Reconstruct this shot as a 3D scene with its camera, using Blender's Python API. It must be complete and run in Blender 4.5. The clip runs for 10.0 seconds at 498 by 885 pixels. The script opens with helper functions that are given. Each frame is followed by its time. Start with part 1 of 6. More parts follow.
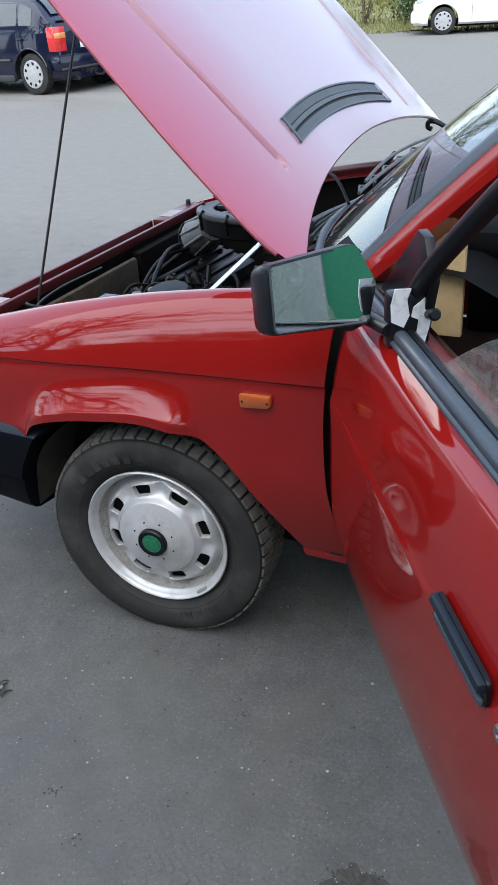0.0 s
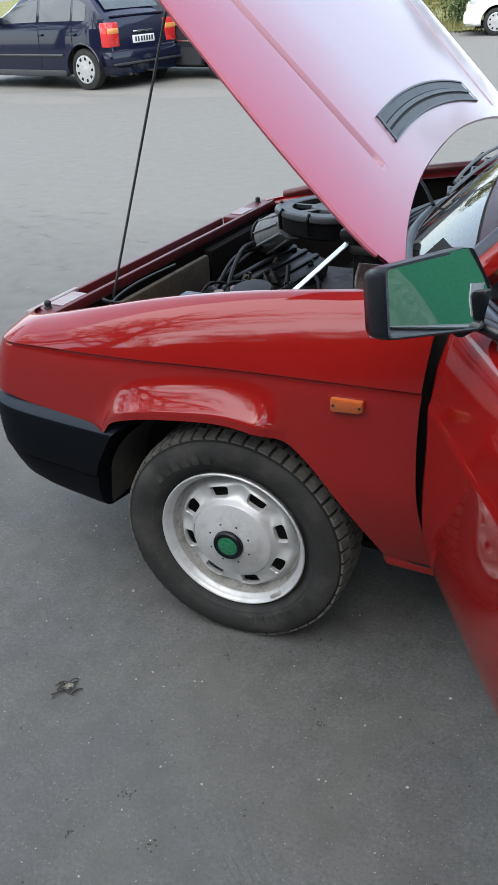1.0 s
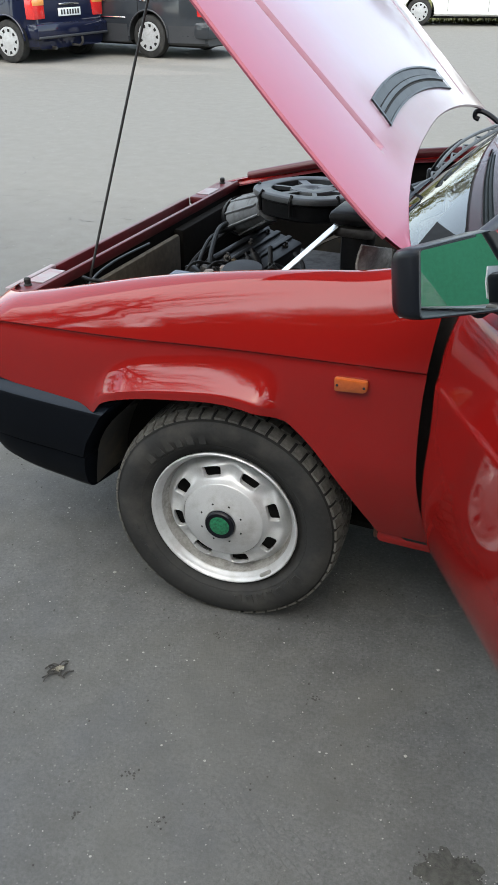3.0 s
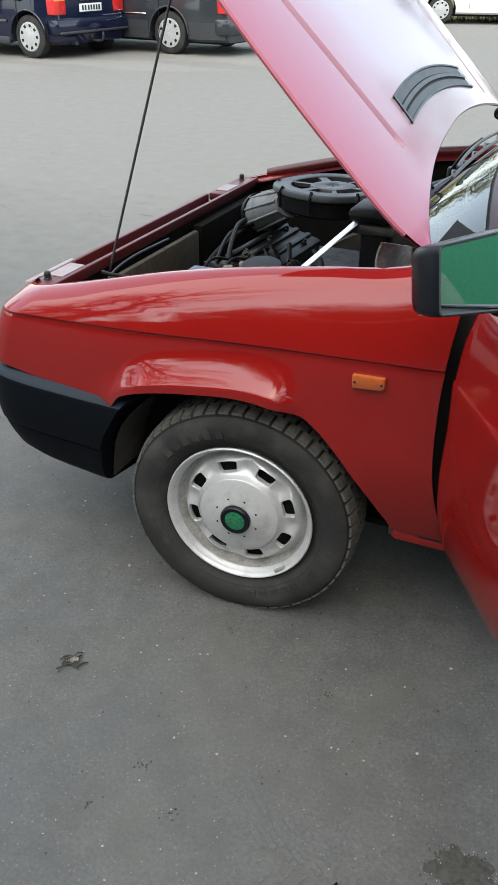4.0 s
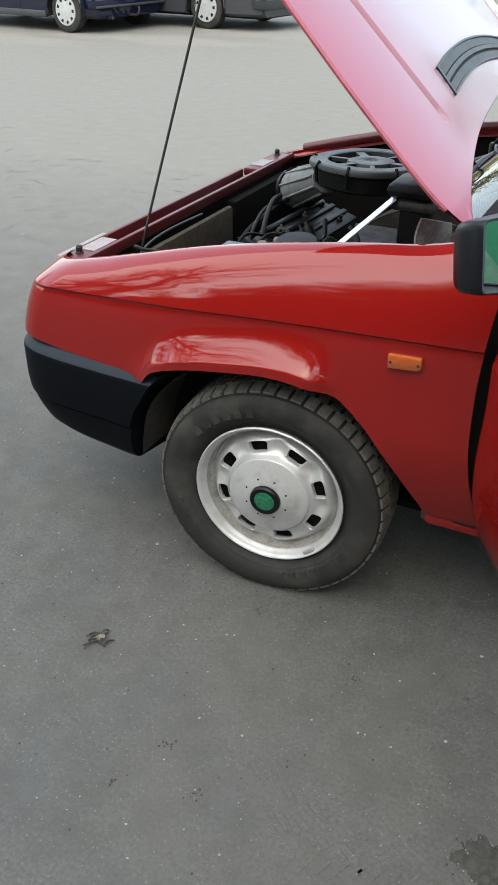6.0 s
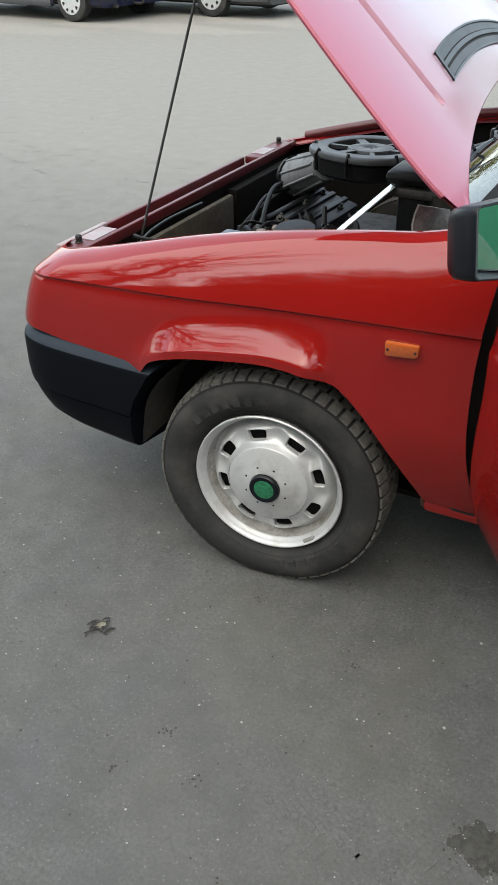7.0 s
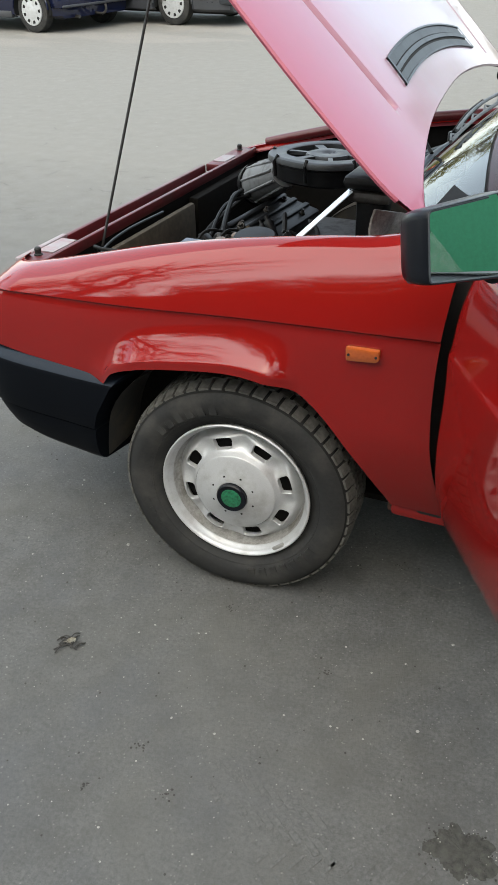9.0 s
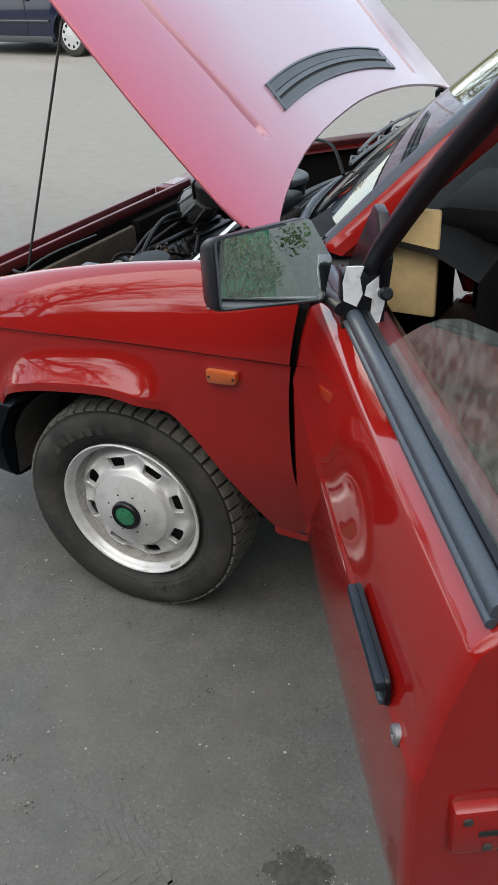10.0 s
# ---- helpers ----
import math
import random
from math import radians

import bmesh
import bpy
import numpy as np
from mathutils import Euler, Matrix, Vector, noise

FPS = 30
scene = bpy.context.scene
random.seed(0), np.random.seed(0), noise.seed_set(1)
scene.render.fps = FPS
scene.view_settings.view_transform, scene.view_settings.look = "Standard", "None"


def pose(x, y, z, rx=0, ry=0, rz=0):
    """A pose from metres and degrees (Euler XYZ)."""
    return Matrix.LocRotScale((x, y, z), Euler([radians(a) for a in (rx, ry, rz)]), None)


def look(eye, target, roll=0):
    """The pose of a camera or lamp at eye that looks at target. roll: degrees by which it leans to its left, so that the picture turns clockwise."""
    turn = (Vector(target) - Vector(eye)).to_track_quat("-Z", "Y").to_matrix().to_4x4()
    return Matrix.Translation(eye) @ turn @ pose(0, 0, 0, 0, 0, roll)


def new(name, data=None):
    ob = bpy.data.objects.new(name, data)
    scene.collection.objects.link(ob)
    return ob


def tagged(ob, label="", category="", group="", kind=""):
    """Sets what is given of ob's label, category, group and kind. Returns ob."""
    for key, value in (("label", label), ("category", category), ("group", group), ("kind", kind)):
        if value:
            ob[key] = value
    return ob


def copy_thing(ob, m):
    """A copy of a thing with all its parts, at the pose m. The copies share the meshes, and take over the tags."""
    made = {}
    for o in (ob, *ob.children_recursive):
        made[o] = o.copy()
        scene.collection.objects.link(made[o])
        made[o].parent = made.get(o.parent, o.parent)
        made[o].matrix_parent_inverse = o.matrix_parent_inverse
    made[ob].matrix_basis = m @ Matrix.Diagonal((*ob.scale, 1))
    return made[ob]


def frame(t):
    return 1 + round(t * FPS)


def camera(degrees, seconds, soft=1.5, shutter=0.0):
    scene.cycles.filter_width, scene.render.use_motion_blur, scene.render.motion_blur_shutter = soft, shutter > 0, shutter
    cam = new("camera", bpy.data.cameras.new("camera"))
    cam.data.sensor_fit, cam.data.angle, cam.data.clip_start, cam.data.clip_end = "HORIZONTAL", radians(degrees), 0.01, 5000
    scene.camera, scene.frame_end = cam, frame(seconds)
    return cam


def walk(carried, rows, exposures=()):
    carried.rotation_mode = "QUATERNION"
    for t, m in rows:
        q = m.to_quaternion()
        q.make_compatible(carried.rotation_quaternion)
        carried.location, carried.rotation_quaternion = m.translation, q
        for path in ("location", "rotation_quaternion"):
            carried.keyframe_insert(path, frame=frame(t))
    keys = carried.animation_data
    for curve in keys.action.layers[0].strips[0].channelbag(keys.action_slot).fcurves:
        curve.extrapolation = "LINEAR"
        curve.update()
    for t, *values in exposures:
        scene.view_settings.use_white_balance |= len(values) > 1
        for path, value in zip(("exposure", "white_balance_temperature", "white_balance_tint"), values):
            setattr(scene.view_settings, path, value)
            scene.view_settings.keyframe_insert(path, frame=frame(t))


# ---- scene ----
cam = camera(33.0, 10.0, soft=1.3)
PATH = [
    (0, (0.96, -1.341, 1.435), (0.169, 0.219, 0.466), -3.8),
    (0.5, (0.918, -1.358, 1.435), (0.063, 0.169, 0.466), -3.4),
    (1, (0.843, -1.358, 1.432), (-0.016, 0.167, 0.464), -3.2),
    (1.5, (0.745, -1.386, 1.426), (-0.036, 0.172, 0.445), -2.1),
    (2, (0.715, -1.415, 1.426), (0.02, 0.174, 0.43), -0.8),
    (2.5, (0.699, -1.433, 1.432), (0.025, 0.16, 0.429), -0.2),
    (4, (0.692, -1.453, 1.431), (-0.014, 0.122, 0.421), 0.2),
    (4.5, (0.689, -1.455, 1.431), (-0.045, 0.105, 0.417), -0.0),
    (5, (0.687, -1.452, 1.429), (-0.055, 0.1, 0.409), 0.0),
    (5.5, (0.676, -1.441, 1.418), (-0.073, 0.098, 0.382), 0.2),
    (7, (0.698, -1.427, 1.412), (-0.072, 0.077, 0.342), -0.5),
    (7.5, (0.716, -1.43, 1.419), (-0.032, 0.082, 0.345), -1.0),
    (8, (0.712, -1.434, 1.416), (0.007, 0.102, 0.348), -1.0),
    (8.5, (0.699, -1.436, 1.418), (-0.004, 0.104, 0.353), -1.1),
    (9, (0.718, -1.406, 1.412), (-0.007, 0.128, 0.353), -1.3),
    (9.5, (0.857, -1.328, 1.413), (0.059, 0.18, 0.37), -2.4),
    (10, (1.07, -1.249, 1.424), (0.215, 0.24, 0.398), -3.4),
]
LIGHT = [(0, 1.88, 6400, 6), (1, 1.89, 6700, 5), (2.5, 1.97, 7000, 4), (5, 2.00, 7200, 3), (7.5, 2.03, 7400, 3), (9, 2.01, 7400, 3), (10, 1.87, 7250, 5)]
walk(cam, [(t, look(eye, target, roll)) for t, eye, target, roll in PATH], exposures=LIGHT)

# ---- sky and sun: hazy, soft daylight ----
world = bpy.data.worlds.new("sky")
scene.world = world
world.use_nodes = True
wn = world.node_tree.nodes
wl = world.node_tree.links
sky = wn.new("ShaderNodeTexSky")
sky.sky_type = "NISHITA"
sky.sun_disc = False
SUN_UP, SUN_TURN = radians(54), radians(166)
sky.sun_elevation, sky.sun_rotation = SUN_UP, SUN_TURN
sky.air_density, sky.dust_density, sky.ozone_density = 1.0, 1.6, 0.8
haze = wn.new("ShaderNodeMix")
haze.data_type = "RGBA"
haze.inputs[0].default_value = 0.55
haze.inputs[7].default_value = (3.4, 3.8, 4.7, 1)
wl.new(sky.outputs["Color"], haze.inputs[6])
wl.new(haze.outputs[2], wn["Background"].inputs["Color"])
wn["Background"].inputs["Strength"].default_value = 0.15
sun = new("sun", bpy.data.lights.new("sun", "SUN"))
sun.data.energy, sun.data.angle, sun.data.color = 1.0, radians(100), (1.0, 0.95, 0.88)
SUN_WAY = Vector((-math.sin(SUN_TURN) * math.cos(SUN_UP), math.cos(SUN_TURN) * math.cos(SUN_UP), math.sin(SUN_UP)))
sun.matrix_world = look(SUN_WAY * 50, (0, 0, 0))


# ---- helpers for meshes ----
def smooth(a, b, x):
    if a == b:
        return 1.0 if x >= b else 0.0
    k = min(1.0, max(0.0, (x - a) / (b - a)))
    return k * k * (3 - 2 * k)


def table(x, *pairs):
    """Smooth interpolation through a few (x, value) pairs."""
    xs = [p[0] for p in pairs]
    vs = [p[1] for p in pairs]
    if x <= xs[0]:
        return vs[0]
    if x >= xs[-1]:
        return vs[-1]
    i = max(j for j in range(len(xs) - 1) if xs[j] <= x)

    def slope(j):
        if j == 0:
            return (vs[1] - vs[0]) / (xs[1] - xs[0])
        if j == len(xs) - 1:
            return (vs[-1] - vs[-2]) / (xs[-1] - xs[-2])
        return (vs[j + 1] - vs[j - 1]) / (xs[j + 1] - xs[j - 1])
    h = xs[i + 1] - xs[i]
    k = (x - xs[i]) / h
    return ((1 + 2 * k) * (1 - k) ** 2 * vs[i] + k * (1 - k) ** 2 * h * slope(i)
            + k * k * (3 - 2 * k) * vs[i + 1] + k * k * (k - 1) * h * slope(i + 1))


def mesh_object(name, bm, material, shade=35):
    data = bpy.data.meshes.new(name)
    bmesh.ops.recalc_face_normals(bm, faces=bm.faces[:])
    bm.to_mesh(data)
    bm.free()
    for m in (material if isinstance(material, (list, tuple)) else [material]):
        data.materials.append(m)
    if shade:
        data.shade_smooth()
        data.set_sharp_from_angle(angle=radians(shade))
    return new(name, data)


def part(name, bm, material, parent, label="", shade=35):
    """One mesh object under a thing or under a part."""
    ob = mesh_object(name, bm, material, shade)
    ob.parent = parent
    if parent.matrix_world != Matrix.Identity(4):
        ob.matrix_parent_inverse = Matrix.Identity(4)
    if label:
        ob["label"] = label
    return ob


def thing(name, m, label, category, group="", kind=""):
    ob = new(name)
    ob.matrix_world = m
    ob.empty_display_size = 0.1
    return tagged(ob, label, category, group, kind)


def solo(name, bm, material, label, category, group="", kind="", shade=35):
    return tagged(mesh_object(name, bm, material, shade), label, category, group, kind)


def sheet(func, nu, nv, bm=None, us=None, vs=None):
    """A grid surface from func(u, v) with u, v in 0..1."""
    bm = bm or bmesh.new()
    us = us or [i / nu for i in range(nu + 1)]
    vs = vs or [j / nv for j in range(nv + 1)]
    grid = [[bm.verts.new(func(u, v)) for v in vs] for u in us]
    for i in range(len(us) - 1):
        for j in range(len(vs) - 1):
            try:
                bm.faces.new((grid[i][j], grid[i + 1][j], grid[i + 1][j + 1], grid[i][j + 1]))
            except ValueError:
                pass
    return bm


def thicken(bm, depth):
    """Gives an open sheet a thickness along its normals."""
    bmesh.ops.recalc_face_normals(bm, faces=bm.faces[:])
    bmesh.ops.solidify(bm, geom=bm.faces[:], thickness=depth)
    return bm


def box(x0, x1, y0, y1, z0, z1, bevel=0.0, bm=None, seg=2, m=None):
    own = bmesh.new()
    bmesh.ops.create_cube(own, size=1)
    for v in own.verts:
        v.co = ((x0 + x1) / 2 + v.co.x * (x1 - x0), (y0 + y1) / 2 + v.co.y * (y1 - y0), (z0 + z1) / 2 + v.co.z * (z1 - z0))
    if bevel:
        bmesh.ops.bevel(own, geom=own.edges[:] + own.verts[:], offset=bevel, segments=seg, affect="EDGES", profile=0.5)
    if m is not None:
        bmesh.ops.transform(own, matrix=m, verts=own.verts[:])
    return merge(bm, own)


def merge(bm, own):
    if bm is None:
        return own
    data = bpy.data.meshes.new("tmp")
    own.to_mesh(data)
    own.free()
    bm.from_mesh(data)
    bpy.data.meshes.remove(data)
    return bm


def tube(points, radius, sides=8, bm=None, caps=True, flat=1.0):
    """A round bar along points; radius is one number or a function of the share of the way."""
    bm = bm or bmesh.new()
    pts = [Vector(p) for p in points]
    rings = []
    up = None
    for i, p in enumerate(pts):
        d = (pts[min(i + 1, len(pts) - 1)] - pts[max(i - 1, 0)]).normalized()
        if up is None:
            up = Vector((0, 0, 1)) if abs(d.z) < 0.9 else Vector((1, 0, 0))
        a = d.cross(up).normalized()
        up = a.cross(d).normalized()
        r = radius(i / max(1, len(pts) - 1)) if callable(radius) else radius
        rings.append([bm.verts.new(p + (a * math.cos(k * math.tau / sides) + up * math.sin(k * math.tau / sides) * flat) * r) for k in range(sides)])
    for i in range(len(rings) - 1):
        for k in range(sides):
            bm.faces.new((rings[i][k], rings[i][(k + 1) % sides], rings[i + 1][(k + 1) % sides], rings[i + 1][k]))
    if caps:
        bm.faces.new(rings[0])
        bm.faces.new(list(reversed(rings[-1])))
    return bm


def curve_points(points, steps=8):
    """A smooth run of points through the given ones."""
    pts = [Vector(p) for p in points]
    out = []
    for i in range(len(pts) - 1):
        p0, p1, p2, p3 = pts[max(0, i - 1)], pts[i], pts[i + 1], pts[min(len(pts) - 1, i + 2)]
        for k in range(steps):
            t = k / steps
            out.append(0.5 * (2 * p1 + (p2 - p0) * t + (2 * p0 - 5 * p1 + 4 * p2 - p3) * t * t + (3 * p1 - p0 - 3 * p2 + p3) * t ** 3))
    out.append(pts[-1])
    return out


def lathe(profile, sides=32, bm=None, m=None, close=False):
    """Turns (radius, height) pairs round the z axis."""
    own = bmesh.new()
    rings = []
    for r, h in profile:
        if r < 1e-5:
            rings.append([own.verts.new((0, 0, h))])
        else:
            rings.append([own.verts.new((r * math.cos(k * math.tau / sides), r * math.sin(k * math.tau / sides), h)) for k in range(sides)])
    pairs = list(zip(rings, rings[1:])) + ([(rings[-1], rings[0])] if close else [])
    for a, b in pairs:
        for k in range(sides):
            q = [a[k % len(a)], a[(k + 1) % len(a)], b[(k + 1) % len(b)], b[k % len(b)]]
            q = [v for i, v in enumerate(q) if v not in q[:i]]
            if len(q) > 2:
                own.faces.new(q)
    if m is not None:
        bmesh.ops.transform(own, matrix=m, verts=own.verts[:])
    return merge(bm, own)


def slab(outline, depth, bm=None, m=None, bevel=0.0):
    """A plate: an outline of (x, y) pairs pushed up by depth along z."""
    own = bmesh.new()
    low = [own.verts.new((x, y, 0)) for x, y in outline]
    high = [own.verts.new((x, y, depth)) for x, y in outline]
    n = len(outline)
    own.faces.new(list(reversed(low)))
    own.faces.new(high)
    for i in range(n):
        own.faces.new((low[i], low[(i + 1) % n], high[(i + 1) % n], high[i]))
    if bevel:
        bmesh.ops.bevel(own, geom=own.edges[:] + own.verts[:], offset=bevel, segments=2, affect="EDGES", profile=0.5)
    if m is not None:
        bmesh.ops.transform(own, matrix=m, verts=own.verts[:])
    return merge(bm, own)


def frame_from(origin, x_axis, y_axis):
    """A pose with the given origin, x axis and rough y axis."""
    x = Vector(x_axis).normalized()
    z = x.cross(Vector(y_axis)).normalized()
    y = z.cross(x)
    m = Matrix((x, y, z)).transposed().to_4x4()
    m.translation = origin
    return m


# ---- materials ----
def material(name, color, rough=0.5, metal=0.0, grain=0.0, scale=30.0, bump=0.0, stain=0.0, stain_scale=3.0, stain_color=None, coat=0.0, **extra):
    """A node material: base colour varied at two scales, roughness variation and fine relief."""
    mat = bpy.data.materials.new(name)
    mat.use_nodes = True
    nodes, links = mat.node_tree.nodes, mat.node_tree.links
    bsdf = nodes["Principled BSDF"]
    base = (*color, 1)
    bsdf.inputs["Base Color"].default_value = base
    bsdf.inputs["Roughness"].default_value = rough
    bsdf.inputs["Metallic"].default_value = metal
    bsdf.inputs["Coat Weight"].default_value = coat
    for key, value in extra.items():
        bsdf.inputs[key.replace("_", " ").title().replace("Ior", "IOR")].default_value = value
    coord = nodes.new("ShaderNodeTexCoord")

    def noise_node(s, detail=4.0, rough_=0.6):
        n = nodes.new("ShaderNodeTexNoise")
        n.inputs["Scale"].default_value = s
        n.inputs["Detail"].default_value = detail
        n.inputs["Roughness"].default_value = rough_
        links.new(coord.outputs["Object"], n.inputs["Vector"])
        return n

    def mix(a, b, fac):
        m = nodes.new("ShaderNodeMix")
        m.data_type = "RGBA"
        for sock, value in ((m.inputs[6], a), (m.inputs[7], b), (m.inputs[0], fac)):
            if hasattr(value, "links"):
                links.new(value, sock)
            else:
                sock.default_value = value
        return m.outputs[2]

    def ramp(value, lo, hi):
        r = nodes.new("ShaderNodeMapRange")
        r.inputs["From Min"].default_value, r.inputs["From Max"].default_value = lo, hi
        links.new(value, r.inputs["Value"])
        return r.outputs["Result"]
    out = base
    if grain or bump:
        fine = noise_node(scale)
        if grain:
            dark = tuple(c * (1 - grain) for c in color) + (1,)
            light = tuple(min(1, c * (1 + grain)) for c in color) + (1,)
            out = mix(dark, light, ramp(fine.outputs["Fac"], 0.3, 0.7))
        if bump:
            b = nodes.new("ShaderNodeBump")
            b.inputs["Strength"].default_value = min(1.0, bump)
            b.inputs["Distance"].default_value = 0.02 / scale * 3
            links.new(fine.outputs["Fac"], b.inputs["Height"])
            links.new(b.outputs["Normal"], bsdf.inputs["Normal"])
    if stain:
        big = noise_node(stain_scale, 6.0, 0.65)
        sc = (*(stain_color or tuple(c * 0.5 for c in color)), 1)
        k = nodes.new("ShaderNodeMath")
        k.operation = "MULTIPLY"
        links.new(ramp(big.outputs["Fac"], 0.48, 0.72), k.inputs[0])
        k.inputs[1].default_value = stain
        out = mix(out, sc, k.outputs[0])
        rr = nodes.new("ShaderNodeMapRange")
        rr.inputs["To Min"].default_value, rr.inputs["To Max"].default_value = rough, min(1, rough + 0.25)
        links.new(k.outputs[0], rr.inputs["Value"])
        links.new(rr.outputs["Result"], bsdf.inputs["Roughness"])
    if hasattr(out, "links"):
        links.new(out, bsdf.inputs["Base Color"])
    return mat


def glass_material(name, tint, rough=0.0):
    mat = bpy.data.materials.new(name)
    mat.use_nodes = True
    nodes, links = mat.node_tree.nodes, mat.node_tree.links
    nodes.remove(nodes["Principled BSDF"])
    clear = nodes.new("ShaderNodeBsdfTransparent")
    clear.inputs["Color"].default_value = (*tint, 1)
    gloss = nodes.new("ShaderNodeBsdfGlossy")
    gloss.inputs["Roughness"].default_value = rough
    facing = nodes.new("ShaderNodeLayerWeight")
    steep = nodes.new("ShaderNodeMath")
    steep.operation = "POWER"
    steep.inputs[1].default_value = 4.0
    links.new(facing.outputs["Facing"], steep.inputs[0])
    fres = nodes.new("ShaderNodeMath")
    fres.operation = "MULTIPLY_ADD"
    fres.inputs[1].default_value, fres.inputs[2].default_value = 0.90, 0.07
    links.new(steep.outputs[0], fres.inputs[0])
    m = nodes.new("ShaderNodeMixShader")
    links.new(fres.outputs[0], m.inputs[0])
    links.new(clear.outputs[0], m.inputs[1])
    links.new(gloss.outputs[0], m.inputs[2])
    links.new(m.outputs[0], nodes["Material Output"].inputs["Surface"])
    return mat


RED = material("red_car_paint", (0.205, 0.0064, 0.0058), rough=0.45, grain=0.06, scale=900, stain=0.10, stain_scale=5, coat=1.0, coat_roughness=0.05, coat_ior=1.55, specular_ior_level=0.0)


def faded_hazed_paint():
    """Red bonnet paint, bleached to a chalky pink, with sky haze painted in away from the near edge."""
    mat = material("bleached_hazed_red_paint", (0.40, 0.06, 0.10), rough=0.36, coat=0.7, coat_roughness=0.10, coat_ior=1.45, specular_ior_level=0.25)
    nodes, links = mat.node_tree.nodes, mat.node_tree.links
    coord = nodes.new("ShaderNodeTexCoord")
    sep = nodes.new("ShaderNodeSeparateXYZ")
    links.new(coord.outputs["Object"], sep.inputs[0])
    cloud = nodes.new("ShaderNodeTexNoise")
    cloud.inputs["Scale"].default_value, cloud.inputs["Detail"].default_value = 3.0, 5.0
    links.new(coord.outputs["Object"], cloud.inputs["Vector"])
    wob = nodes.new("ShaderNodeMath")
    wob.operation = "MULTIPLY_ADD"
    links.new(cloud.outputs["Fac"], wob.inputs[0])
    wob.inputs[1].default_value = 0.22
    links.new(sep.outputs["Y"], wob.inputs[2])
    ramp = nodes.new("ShaderNodeValToRGB")
    spread = nodes.new("ShaderNodeMapRange")
    spread.inputs["From Min"].default_value, spread.inputs["From Max"].default_value = 0.10, 0.90
    links.new(wob.outputs[0], spread.inputs["Value"])
    links.new(spread.outputs["Result"], ramp.inputs["Fac"])
    stops = ramp.color_ramp.elements
    stops[0].position, stops[0].color = 0.0, (0.30, 0.028, 0.066, 1)
    stops[1].position, stops[1].color = 0.75, (0.265, 0.185, 0.222, 1)
    mid = ramp.color_ramp.elements.new(0.35)
    mid.color = (0.275, 0.080, 0.130, 1)
    fine = nodes.new("ShaderNodeTexNoise")
    fine.inputs["Scale"].default_value, fine.inputs["Detail"].default_value = 40.0, 6.0
    links.new(coord.outputs["Object"], fine.inputs["Vector"])
    mix = nodes.new("ShaderNodeMix")
    mix.data_type = "RGBA"
    mix.blend_type = "OVERLAY"
    mix.inputs[0].default_value = 0.06
    links.new(ramp.outputs["Color"], mix.inputs[6])
    links.new(fine.outputs["Color"], mix.inputs[7])
    links.new(mix.outputs[2], nodes["Principled BSDF"].inputs["Base Color"])
    return mat


BLEACHED_HAZED = faded_hazed_paint()
# darker, less coated red than the outer panels, for inner panels and lips
RED_DULL = material("dark_inner_red", (0.090, 0.007, 0.010), rough=0.42, stain=0.5, stain_scale=9, stain_color=(0.045, 0.013, 0.013), coat=0.2, coat_roughness=0.12)
BLACK_PLASTIC = material("black_plastic", (0.005, 0.006, 0.009), rough=0.30, grain=0.2, scale=500, bump=0.15, stain=0.2, stain_scale=6, stain_color=(0.014, 0.014, 0.016), specular_ior_level=0.22)
GREY_PLASTIC = material("grey_weathered_plastic", (0.040, 0.051, 0.060), rough=0.5, grain=0.15, scale=400, bump=0.2, stain=0.3, stain_scale=12, stain_color=(0.03, 0.036, 0.04))
RUBBER = material("black_rubber", (0.012, 0.012, 0.012), rough=0.75, grain=0.2, scale=300, bump=0.2)
TYRE = material("dusty_tyre_rubber", (0.012, 0.0122, 0.0122), rough=0.75, grain=0.25, scale=120, bump=0.25, stain=0.9, stain_scale=11, stain_color=(0.050, 0.048, 0.044))
GREY_WEIGHT = material("dull_lead_weight", (0.30, 0.30, 0.29), rough=0.5, metal=0.3, stain=0.4, stain_scale=60)
SILVER = material("silver_wheel_paint", (0.47, 0.48, 0.49), rough=0.32, metal=0.30, grain=0.06, scale=500, stain=0.40, stain_scale=22, stain_color=(0.20, 0.18, 0.155))
# blotched silver, toned down to paint the shadow ring inside the rim
RIM_SHADE = material("dusty_shaded_rim", (0.38, 0.375, 0.36), rough=0.55, metal=0.4, grain=0.2, scale=120, stain=0.6, stain_scale=25, stain_color=(0.14, 0.125, 0.105))
CHROME = material("chrome", (0.7, 0.7, 0.7), rough=0.15, metal=1.0)
# near-black for small dark parts and for shade painted into gaps and openings
DARK = material("cavity_shade_black", (0.006, 0.006, 0.006), rough=0.9)
GREEN_BADGE = material("green_badge", (0.01, 0.13, 0.06), rough=0.3, grain=0.5, scale=160, coat=0.6)
ORANGE = material("orange_lens", (0.36, 0.075, 0.015), rough=0.2, coat=1.0, grain=0.12, scale=200)
# grimy metal taken down to near-black: the bay's deep shade is in the colour
BAY = material("grimy_shade_dark_bay_metal", (0.0045, 0.004, 0.0035), rough=0.75, grain=0.3, scale=60, stain=0.6, stain_scale=10, stain_color=(0.011, 0.009, 0.007), specular_ior_level=0.1)
TREAD = material("dusty_tread_rubber", (0.080, 0.078, 0.071), rough=0.9, grain=0.35, scale=70, stain=0.6, stain_scale=20, stain_color=(0.035, 0.033, 0.03))
BUMPER = material("satin_black_bumper", (0.004, 0.005, 0.007), rough=0.45, grain=0.2, scale=500, bump=0.1, specular_ior_level=0.04)
